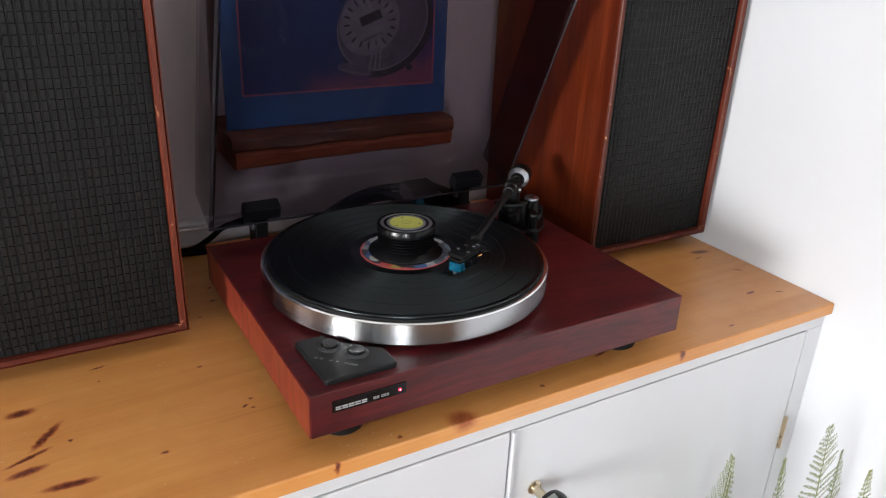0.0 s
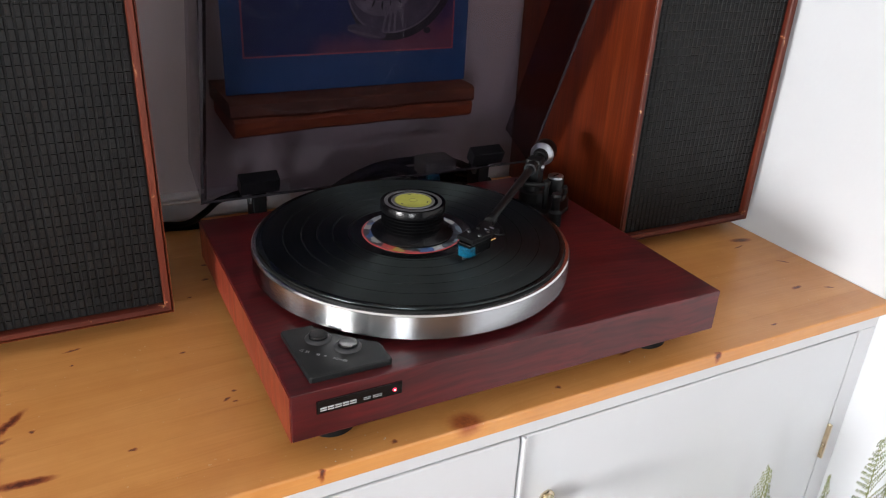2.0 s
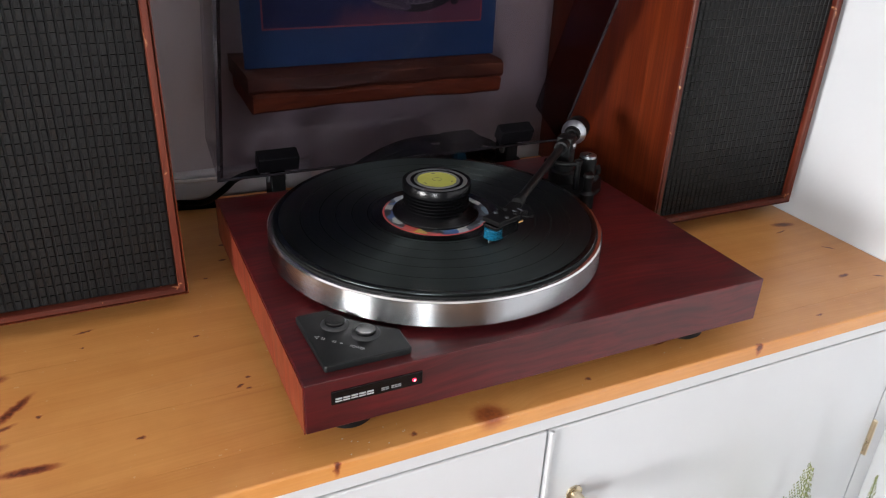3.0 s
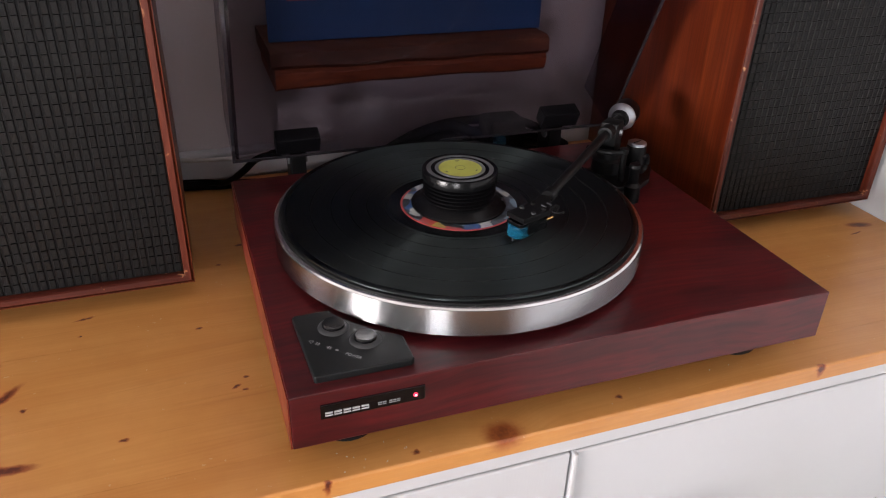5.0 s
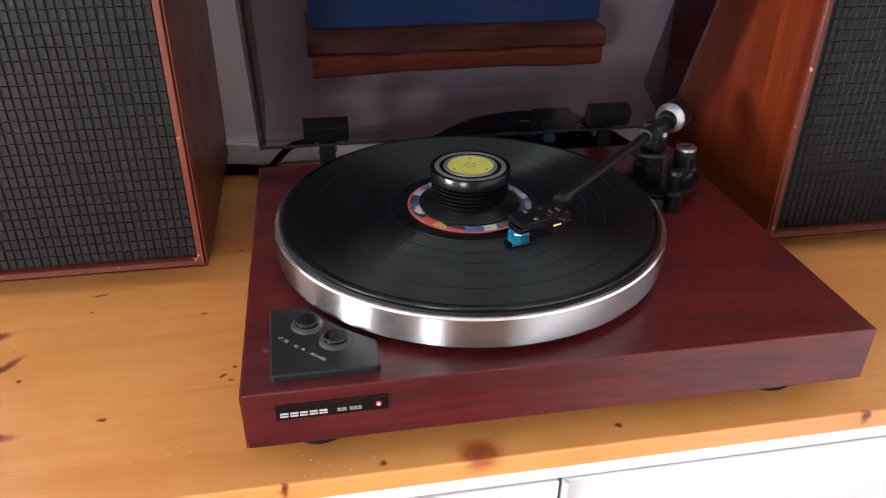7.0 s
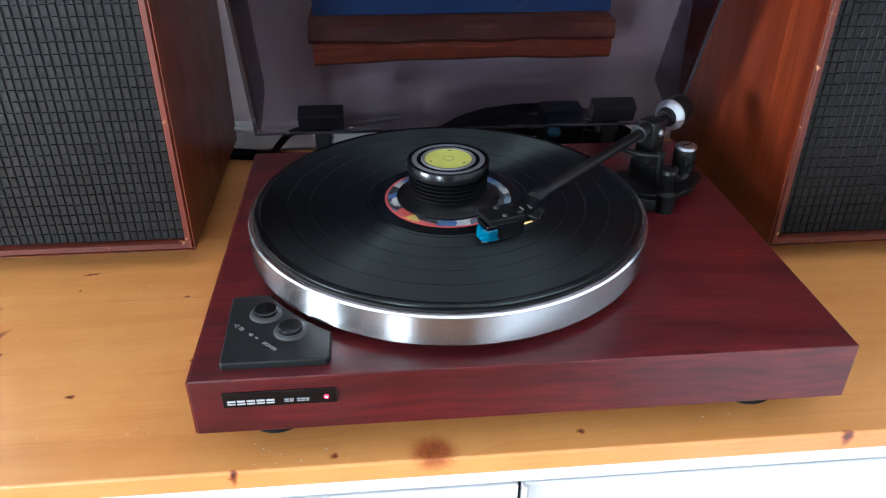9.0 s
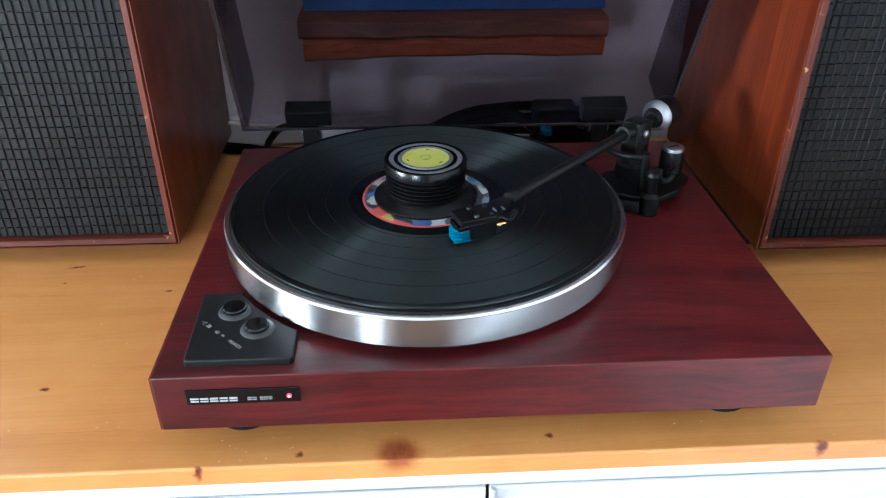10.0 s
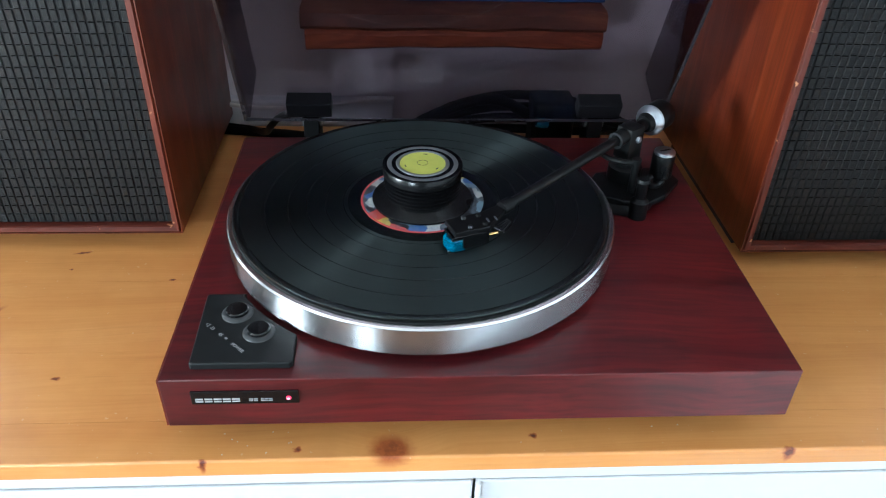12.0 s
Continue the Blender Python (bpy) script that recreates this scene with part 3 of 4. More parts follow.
# ---- loudspeakers ----
def loudspeaker(x0, y0):
    """x0: its left side; y0: its front."""
    w, d, z0, z1 = 0.222, 0.262, 0.870, 1.420
    x1 = x0 + w
    root = thing("loudspeaker", (x0 + w / 2, y0 + d / 2, 0.85), "vintage mahogany-veneered loudspeaker with a black woven grille", "loudspeaker", "pair of loudspeakers")
    fr = 0.0082
    shell = 0.0013
    bm = box(x0, x1, y0 + 0.0010, y0 + d, z0, z1)
    bm.faces.ensure_lookup_table()
    front = min(bm.faces, key=lambda f: f.calc_center_median().y)
    bmesh.ops.inset_region(bm, faces=[front], thickness=shell)
    hole = bmesh.ops.extrude_face_region(bm, geom=[front])
    bmesh.ops.translate(bm, verts=[v for v in hole["geom"] if isinstance(v, bmesh.types.BMVert)], vec=(0, 0.0112, 0))
    bmesh.ops.delete(bm, geom=[front], context="FACES")
    part("cabinet_body", bm, SAPELE, root)
    # picture-frame lip round the grille, chamfered inward
    def lip(a, b, inner_a, inner_b, name, mat):
        bm = bmesh.new()
        prof = []
        for (px, pz), (qx, qz) in ((a, inner_a), (b, inner_b)):
            prof.append([bm.verts.new((px, y0 + 0.0118, pz)), bm.verts.new((px, y0 + 0.0024, pz)), bm.verts.new((px * 0.80 + qx * 0.20, y0, pz * 0.80 + qz * 0.20)),
                         bm.verts.new((px * 0.12 + qx * 0.88, y0 + 0.0004, pz * 0.12 + qz * 0.88)), bm.verts.new((qx, y0 + 0.0025, qz)), bm.verts.new((qx, y0 + 0.0118, qz))])
        n = len(prof[0])
        for k in range(n):
            bm.faces.new((prof[0][k], prof[0][(k + 1) % n], prof[1][(k + 1) % n], prof[1][k]))
        bm.faces.new(prof[0])
        bm.faces.new(prof[1])
        part(name, bm, mat, root, "reddish wooden edge strip")

    e = shell + 0.0001
    o = [(x0 + e, z0 + e), (x1 - e, z0 + e), (x1 - e, z1 - e), (x0 + e, z1 - e)]
    i = [(x0 + fr, z0 + fr), (x1 - fr, z0 + fr), (x1 - fr, z1 - fr), (x0 + fr, z1 - fr)]
    for k in range(4):
        lip(o[k], o[(k + 1) % 4], i[k], i[(k + 1) % 4], "edge_strip", TRIM_X if k % 2 == 0 else TRIM)
    # woven cloth: pillowed cells in columns
    gx0, gx1, gz0, gz1 = x0 + fr + 0.0006, x1 - fr - 0.0006, z0 + fr + 0.0006, z1 - fr - 0.0006
    bm = box(gx0, gx1, y0 + 0.0082, y0 + 0.0116, gz0, gz1)
    cols, rows = 30, 56
    rng = random.Random(5)
    verts, faces = [], []
    px, pz = (gx1 - gx0) / cols, (gz1 - gz0) / rows
    for c in range(cols):
        drift = rng.uniform(-0.00025, 0.00025)
        for r in range(-1, rows + 1):
            a0, a1 = gx0 + c * px + 0.0005, gx0 + (c + 1) * px - 0.0005
            b0, b1 = gz0 + r * pz + 0.00005 + drift + rng.uniform(-0.0003, 0.0003), gz0 + (r + 1) * pz - 0.00005 + drift + rng.uniform(-0.0003, 0.0003)
            b0, b1 = max(b0, gz0), min(b1, gz1)
            if b1 - b0 < 0.002:
                continue
            s = len(verts)
            yb, yt, ym = y0 + 0.0084, y0 + 0.0068 + rng.uniform(0, 0.0004), y0 + 0.0073
            verts += [(a0, yb, b0), (a1, yb, b0), (a1, yb, b1), (a0, yb, b1)]
            e, f = 0.0008, 0.0004
            verts += [(a0 + e, ym, b0 + f), (a1 - e, ym, b0 + f), (a1 - e, yt, b1 - f), (a0 + e, yt, b1 - f)]
            faces += [(s, s + 1, s + 5, s + 4), (s + 1, s + 2, s + 6, s + 5), (s + 2, s + 3, s + 7, s + 6), (s + 3, s, s + 4, s + 7), (s + 4, s + 5, s + 6, s + 7)]
    me = bpy.data.meshes.new("weave")
    me.from_pydata(verts, [], faces)
    bm.from_mesh(me)
    bpy.data.meshes.remove(me)
    part("grille", bm, GRILLE, root, "black woven grille cloth")
    part("recessed_base", box(x0 + 0.012, x1 - 0.012, y0 + 0.045, y0 + d - 0.012, 0.85, z0), BLACK_SOFT, root, "black recessed base")
    return root


left_speaker = loudspeaker(-0.269, 0.242)
right_speaker = copy_thing(left_speaker, pose(0.4768 + 0.111, 0.2055 + 0.131, 0.85))

# ---- turntable ----
PX, PY, PZ0, PZ1 = 0.43, 0.345, 0.876, 0.919
CX, CY = 0.176, 0.170


def plate_bars(x0, x1, z0, z1, count, y, material, plate):
    """Plain level bars that stand for lettering."""
    w = (x1 - x0) / count
    for k in range(count):
        for a, b in ((0.0, 0.30), (0.62, 1.0)):
            bar = box(x0 + k * w, x0 + k * w + 0.84 * w, y, y + 0.0005, z0 + (z1 - z0) * a, z0 + (z1 - z0) * b)
            part("plate_bar", bar, material, plate)


def turntable():
    root = thing("turntable", (PX / 2, PY / 2, 0.85), "dark red wooden record player with its smoked lid open", "record player")
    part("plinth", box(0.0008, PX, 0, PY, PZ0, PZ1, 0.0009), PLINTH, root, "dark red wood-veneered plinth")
    part("side_panel", box(-0.0004, 0.0005, 0.0006, PY - 0.0006, PZ0 + 0.0004, PZ1 - 0.0008), PLINTH_SIDE_LIT, root, "redder upright-grained side veneer, window light painted into its colour")
    for fx in (0.045, 0.383):
        for fy in (0.043, 0.300):
            part("foot", lathe([(0, 0), (0.019, 0), (0.0215, 0.0025), (0.0215, 0.014), (0.0185, 0.017), (0.014, 0.0262), (0, 0.0262)], 32, pose(fx, fy, 0.85)), BLACK_SOFT, root, "black rubber foot", True)
    # platter
    at = pose(CX, CY, 0)
    part("platter_hub", lathe([(0, 0.9185), (0.135, 0.9185), (0.135, 0.9242), (0, 0.9242)], 64, at), BLACK, root)
    platter = part("platter", lathe([(0.100, 0.9243), (0.1545, 0.9243), (0.1560, 0.9253), (0.1560, 0.9459), (0.1545, 0.9461), (0.100, 0.9461)], 160, at), ALU, root, "turned aluminium platter", True)
    part("platter_edge", lathe([(0.1520, 0.9462), (0.1559, 0.9462), (0.1547, 0.9474), (0.1520, 0.9477)], 160, at, True), ALU_EDGE, platter, "polished bevelled rim", True)
    part("mat", lathe([(0, 0.9462), (0.1512, 0.9462), (0.1516, 0.9468), (0.1512, 0.9490), (0.1490, 0.9495), (0, 0.9495)], 96, at), BLACK_SOFT, platter, "black platter mat")
    # speed and power panel, its inner side hollowed to follow the platter
    arc = []
    for k in range(9):
        a = math.atan2(0.083 - CY, 0.0475 - CX) + (math.atan2(0.040 - CY, 0.086 - CX) - math.atan2(0.083 - CY, 0.0475 - CX)) * k / 8
        arc.append((CX + 0.1590 * math.cos(a), CY + 0.1590 * math.sin(a)))
    outline = [(0.0190, 0.0110), (0.0205, 0.0098), (0.0845, 0.0098), (0.0868, 0.0120), (0.0868, 0.0375)] + arc[::-1] + [(0.0450, 0.0835), (0.0185, 0.0835), (0.0168, 0.0815)]
    panel = part("control_panel", slab(outline, 0.9191, 0.9240, 0.0012), PANEL, root, "black control panel with two push buttons")
    for bx, by in ((0.0425, 0.0610), (0.0605, 0.0405)):
        b = pose(bx, by, 0)
        part("button_collar", lathe([(0.0080, 0.9239), (0.0112, 0.9241), (0.0106, 0.9249), (0.0084, 0.9262), (0.0080, 0.9262)], 40, b, True), COLLAR_GREY, panel, "grey bevelled collar", True)
        part("button", lathe([(0, 0.9242), (0.0078, 0.9242), (0.0078, 0.9276), (0.0070, 0.9285), (0.004, 0.9282), (0, 0.9281)], 40, b), BLACK_GLOSS, panel, "round black push button", True)
    tilt = -45
    writing("lettering", "33", 0.0036, pose(0.0268, 0.0462, 0.9242, 0, 0, tilt), GREY_INK, panel)
    writing("lettering", "45", 0.0036, pose(0.0335, 0.0395, 0.9242, 0, 0, tilt), GREY_INK, panel)
    writing("lettering", "POWER", 0.0035, pose(0.0440, 0.0290, 0.9242, 0, 0, tilt + 2), GREY_INK, panel)
    mark = bmesh.new()
    for turn in (90, 210, 330):
        box(-0.0018, 0.0018, -0.0011, -0.0008, 0, 0.0002, bm=mark, m=pose(0.0245, 0.0484, 0.9242, 0, 0, tilt + turn))
    part("mark", mark, GREY_INK, panel)
    part("mark", box(-0.0011, 0.0011, -0.0007, 0.0007, 0, 0.0002, m=pose(0.0392, 0.0342, 0.9242, 0, 0, tilt)), GREY_INK, panel)
    # name plate with the maker's mark as plain bars
    plate = part("name_plate", box(0.0200, 0.0905, -0.0012, 0.0003, 0.8977, 0.9093, 0.0004), BLACK_GLOSS, root, "small black name plate")
    plate_bars(0.0228, 0.0527, 0.9002, 0.9034, 5, -0.0017, WHITE_INK, plate)
    plate_bars(0.0578, 0.0640, 0.9006, 0.9030, 2, -0.0016, GREY_INK, plate)
    plate_bars(0.0655, 0.0735, 0.9006, 0.9030, 3, -0.0016, GREY_INK, plate)
    led = part("power_light", lathe([(0.0008, 0.0), (0.0017, 0), (0.0016, 0.0006), (0.0008, 0.0010)], 20, along((0.0838, -0.0012, 0.9030), (0.0838, -1, 0.9030)), True), LED, plate, "glowing red power light", True)
    part("light_core", lathe([(0, 0), (0.0009, 0), (0.0008, 0.0009), (0, 0.0011)], 16, along((0.0838, -0.0012, 0.9030), (0.0838, -1, 0.9030))), LEDC, led, "", True)
    # tonearm base
    base = pose(0.357, 0.222, 0)
    part("arm_board", lathe([(0, 0.9192), (0.0285, 0.9192), (0.0295, 0.920), (0.0295, 0.926), (0.028, 0.929), (0, 0.929)], 48, base), BLACK, root, "round black tonearm base", True)
    part("arm_plate", slab([(0.325, 0.225), (0.334, 0.206), (0.352, 0.196), (0.372, 0.192), (0.392, 0.205), (0.412, 0.232), (0.408, 0.250), (0.392, 0.256), (0.362, 0.252), (0.338, 0.246)], 0.929, 0.9335, 0.0012), BLACK, root)
    part("arm_pillar", lathe([(0, 0.9332), (0.0155, 0.9332), (0.0150, 0.946), (0.0115, 0.948), (0.0115, 0.9575), (0, 0.9575)], 36, pose(0.362, 0.238, 0)), ANODISED, root, "", True)
    # cue platform: a curved bar under the tube
    cue = spline([(0.334, 0.232, 0.9630), (0.339, 0.219, 0.9635), (0.350, 0.211, 0.9635), (0.363, 0.210, 0.9630)], 5)
    part("cue_bar", tube(cue, 0.0026, 10), ANODISED, root, "", True)
    part("cue_post", lathe([(0, 0.9330), (0.0032, 0.9330), (0.0032, 0.962), (0.0042, 0.9625), (0.0042, 0.967), (0, 0.967)], 20, pose(0.362, 0.2105, 0)), ANODISED, root, "", True)
    # arm rest post with its open hook
    part("rest_post", lathe([(0, 0.9190), (0.0085, 0.9190), (0.0080, 0.935), (0.0048, 0.938), (0.0048, 0.952), (0.0060, 0.954), (0.0050, 0.957), (0, 0.957)], 24, pose(0.3655, 0.194, 0)), BLACK, root, "", True)
    hook = [(0.3655 + 0.016 + 0.008 * math.cos(a), 0.206 + 0.004 * math.cos(a), 0.951 + 0.008 * math.sin(a)) for a in [radians(v) for v in range(-200, 70, 18)]]
    part("rest_hook", tube([(0.3655, 0.195, 0.951)] + hook, 0.0028, 10), BLACK, root, "", True)
    knob = part("bias_dial", lathe([(0, 0.9332), (0.0102, 0.9332), (0.0102, 0.9530), (0.0095, 0.9550), (0, 0.9550)], 40, pose(0.398, 0.243, 0)), BLACK, root, "black dial with a silver cap", True)
    part("dial_cap", lathe([(0, 0.9551), (0.0096, 0.9551), (0.0094, 0.9575), (0.0084, 0.9582), (0, 0.9579)], 40, pose(0.398, 0.243, 0)), SILVER, knob, "silver dial cap", True)
    part("dial_slot", box(-0.0055, 0.0055, -0.0006, 0.0006, 0.9574, 0.9585, m=pose(0.398, 0.243, 0, 0, 0, 20)), BLACK, knob)
    # tonearm: bearing, tube, head, cartridge, weight
    pivot, head = Vector((0.360, 0.2345, 0.9805)), Vector((0.2400, 0.1262, 0.9735))
    ax = (pivot - head).normalized()
    part("bearing_yoke", box(-0.0095, 0.0095, -0.0085, 0.0085, 0.957, 0.987, 0.002, m=pose(0.360, 0.2345, 0, 0, 0, 37)), ANODISED, root, "black tonearm bearing block", True)
    side = Vector((ax.y, -ax.x, 0)).normalized()
    s0 = pivot + side * 0.0084 - Vector((0, 0, 0.004))
    part("bearing_screw", lathe([(0, 0), (0.0034, 0), (0.0034, 0.0018), (0.0024, 0.0026), (0, 0.0024)], 6, along(s0, s0 + side)), SILVER, root, "bright bearing screw")
    part("arm_tube", tube([head - ax * 0.004, head + ax * 0.05, pivot - ax * 0.012], 0.0041, 24, (0.92, 1.0, 1.06)), ANODISED, root, "straight black tonearm tube", True)
    part("tube_collar", lathe([(0, 0), (0.0066, 0), (0.0070, 0.001), (0.0070, 0.011), (0.0060, 0.012), (0, 0.012)], 28, along(pivot - ax * 0.0215, pivot)), ANODISED, root, "", True)
    part("tube_ring", lathe([(0.0052, 0), (0.0072, 0), (0.0072, 0.0011), (0.0052, 0.0011)], 28, along(pivot - ax * 0.0228, pivot), True), COLLAR, root, "", True)
    part("weight_shaft", tube([pivot + ax * 0.009, pivot + ax * 0.062], 0.0055, 20), BLACK, root, "", True)
    w0 = pivot + ax * 0.020
    weight = part("counterweight", lathe([(0, 0), (0.0075, 0), (0.0085, 0.004), (0.0115, 0.009), (0.0135, 0.012), (0.0135, 0.030), (0.0125, 0.032), (0, 0.032)], 48, along(w0, w0 + ax)), BLACK, root, "black counterweight with a bright ring", True)
    part("weight_ring", lathe([(0.0092, 0.0052), (0.0137, 0.0094), (0.0142, 0.0118), (0.0139, 0.0122), (0.0092, 0.0066)], 48, along(w0, w0 + ax), True), SILVER, weight, "bright bevelled ring", True)
    # head shell
    yaw = math.degrees(math.atan2(ax.y, ax.x)) - 22
    hm = Matrix.Translation((0.2120, 0.1020, 0.9700)) @ pose(0, 0, 0, 0, 0, yaw)
    part("arm_collar", lathe([(0, 0), (0.0050, 0), (0.0056, 0.0012), (0.0056, 0.010), (0, 0.0112)], 24, along(head - ax * 0.008, head)), BLACK, root, "", True)
    shell = part("head_shell", slab([(-0.019, -0.0095), (0.008, -0.0100), (0.018, -0.0015), (0.029, 0.0075), (0.030, 0.0150), (0.022, 0.0145), (0.010, 0.0105), (-0.019, 0.0095)], 0.0, 0.0042, 0.0009, hm), BLACK, root, "black head shell")
    for sx, sy in ((-0.006, -0.0064), (-0.006, 0.0064), (0.006, -0.006), (0.006, 0.006)):
        part("shell_screw", lathe([(0, 0.0042), (0.0019, 0.0042), (0.0017, 0.0058), (0, 0.0060)], 16, hm @ pose(sx, sy, 0)), ANODISED if sx > 0 else COLLAR, shell, "", True)
    for sx in (0.010, 0.0165):
        part("shell_slot", box(sx - 0.0006, sx + 0.0006, -0.0045, 0.0005, 0.0041, 0.0048, m=hm), SILVER, shell)
    cart = part("cartridge", box(-0.012, 0.009, -0.0085, 0.0085, -0.0120, -0.0003, 0.0008, m=hm), BLACK_GLOSS, root, "black cartridge with a clear blue stylus")
    blue = slab([(-0.0225, -0.0040), (-0.0190, -0.0074), (-0.0100, -0.0074), (-0.0100, 0.0074), (-0.0190, 0.0074), (-0.0225, 0.0040)], -0.0135, -0.0042, 0.0016, hm)
    part("stylus_guard", blue, BLUE, cart, "clear blue stylus assembly")
    part("guard_cap", box(-0.0205, -0.0120, -0.0078, 0.0078, -0.0043, -0.0012, 0.0006, m=hm), BLACK_GLOSS, cart)
    part("stylus_tip", box(-0.0205, -0.0155, -0.0006, 0.0006, -0.0178, -0.0130, m=hm), SILVER, cart)
    for k in range(4):
        py = -0.0066 + 0.0044 * k
        part("terminal_pin", tube([hm @ Vector((0.009, py, -0.0052 - 0.0036 * (k % 2))), hm @ Vector((0.0165, py, -0.0052 - 0.0036 * (k % 2)))], 0.00105, 8), GOLD, cart, "gold terminal pin")
        wire = spline([hm @ Vector((0.0165, py, -0.0052 - 0.0036 * (k % 2))), hm @ Vector((0.022, py * 0.7, -0.006)), hm @ Vector((0.029, py * 0.3, -0.001))], 5)
        part("lead", tube(wire, 0.0005, 6), BLACK_SOFT, cart)
    lift = spline([hm @ Vector((0.012, -0.0095, 0.0020)), hm @ Vector((0.015, -0.014, 0.0015)), hm @ Vector((0.015, -0.0185, 0.004))], 4)
    part("finger_lift", tube(lift, 0.0009, 8), BLACK, shell, "", True)
    # lid: an open tray, rim towards the front, leaning forward on its hinges
    tiltm = Matrix(((1, 0, 0, 0), (0, -0.395, 0.919, 0.340), (0, 0.919, 0.395, 0.940), (0, 0, 0, 1)))
    lid_w, lid_l, lid_h, th = 0.422, 0.345, 0.069, 0.003
    lx = 0.003
    bm = box(lx, lx + lid_w, 0, lid_l, 0, lid_h)
    bmesh.ops.delete(bm, geom=[f for f in bm.faces if f.calc_center_median().z < 1e-5], context="FACES")
    bmesh.ops.bevel(bm, geom=[e for e in bm.edges if not e.is_boundary], offset=0.005, segments=3, affect="EDGES", profile=0.5)
    bmesh.ops.recalc_face_normals(bm, faces=bm.faces)
    bmesh.ops.solidify(bm, geom=bm.faces[:], thickness=th)
    bm.transform(tiltm)
    lid = part("lid", bm, SMOKE, root, "smoked clear plastic lid standing open", True)
    # added liners darken the side walls, in place of light lost at grazing view
    for sx in (lx + th + 0.0004, lx + lid_w - th - 0.0034):
        part("lid_side_darkener", box(sx, sx + 0.0030, 0.004, lid_l - 0.004, 0.0006, lid_h - 0.006, m=tiltm), SMOKE, lid, "added smoked liner that darkens the side wall")
    rim = bmesh.new()
    for a in ((lx, lx + th, th, lid_l - th), (lx + lid_w - th, lx + lid_w, th, lid_l - th), (lx, lx + lid_w, 0, th), (lx, lx + lid_w, lid_l - th, lid_l)):
        box(*a, -0.0008, 0.0002, bm=rim, m=tiltm)
    part("lid_rim", rim, SMOKE_EDGE, lid, "dark edge of the smoked plastic")
    for hx in (0.046, 0.337):
        socket = part("hinge_socket", box(hx, hx + 0.044, 0.0035, 0.0215, 0.001, 0.018, 0.001, m=tiltm), SOCKET_BLACK, lid, "black lid hinge socket")
        part("hinge_arm", box(hx + 0.014, hx + 0.030, 0.3455, 0.374, 0.902, 0.9445, 0.0015), BLACK, root, "black lid hinge")
        part("hinge_barrel", lathe([(0, -0.010), (0.006, -0.010), (0.006, 0.010), (0, 0.010)], 20, along((hx + 0.022, 0.356, 0.9325), (hx + 0.1, 0.356, 0.9325))), GREY_RING, root, "", True)
    return root


turntable()


# ---- record and clamp ----
def record():
    root = thing("vinyl_record", (CX, CY, 0.9496), "black vinyl record lying on the platter", "record")
    at = pose(CX, CY, 0.9496)
    prof = [(0.0036, 0.0), (0.1496, 0.0), (0.1505, 0.0008), (0.1503, 0.0018), (0.1485, 0.0024), (0.1460, 0.0020), (0.0610, 0.0019), (0.0550, 0.0020), (0.0505, 0.0022), (0.0036, 0.0022)]
    disc = part("disc", lathe(prof, 160, at, True), VINYL, root, "", True)
    part("label", lathe([(0.0036, 0.00225), (0.0500, 0.00225), (0.0500, 0.0025), (0.0036, 0.0025)], 96, at, True), LABEL, root, "colourful printed paper label")


record()


def clamp():
    z = 0.9522
    k7 = 0.765
    root = thing("record_clamp", (CX, CY, z), "ribbed black record weight with a yellow spirit level", "record weight")
    at = pose(CX, CY, z)
    prof = [(0, 0), (0.0400, 0), (0.0406, 0.0008), (0.0406, 0.0026), (0.0392, 0.0038), (0.0300, 0.0072), (0.0290, 0.0085)]
    for k in range(5):
        h = 0.0088 + k * 0.0042
        prof += [(0.0266, h), (0.0266, h + 0.0014), (0.0300, h + 0.0018), (0.0309, h + 0.0023), (0.0309, h + 0.0032), (0.0300, h + 0.0038)]
    prof += [(0.0266, 0.0300), (0.0266, 0.0312), (0.0314, 0.0318), (0.0318, 0.0324), (0.0318, 0.0424), (0.0314, 0.0431), (0.0296, 0.0432), (0.0296, 0.0426), (0, 0.0426)]
    at = at @ Matrix.Diagonal((1, 1, k7, 1))
    part("weight_body", lathe(prof, 72, at), CLAMP_BLACK, root, "", True)
    part("top_ring", lathe([(0.0246, 0.0427), (0.0282, 0.0427), (0.0280, 0.0430), (0.0248, 0.0430)], 64, at, True), GREY_RING, root, "dull grey ring", True)
    part("level_bezel", lathe([(0.0182, 0.0427), (0.0212, 0.0427), (0.0207, 0.0436), (0.0186, 0.0436)], 64, at, True), GREY_RING, root, "", True)
    part("spirit_level", lathe([(0, 0.0427), (0.0181, 0.0427), (0.0181, 0.0432), (0, 0.0433)], 64, at), YELLOW, root, "yellow spirit level", True)
    part("level_circle", lathe([(0.0040, 0.0432), (0.0043, 0.0432), (0.0043, 0.04345), (0.0040, 0.04345)], 40, at, True), ART_DARK, root)
    for k in range(3):
        bm = bmesh.new()
        a = radians(200 + 120 * k)
        box(-0.0016, 0.0016, -0.0005, 0.0005, 0.0430, 0.04345, bm=bm, m=at @ pose(0, 0, 0, 0, 0, math.degrees(a) + 90) @ pose(0, -0.0145, 0))
        part("level_print", bm, ART_DARK, root)


clamp()


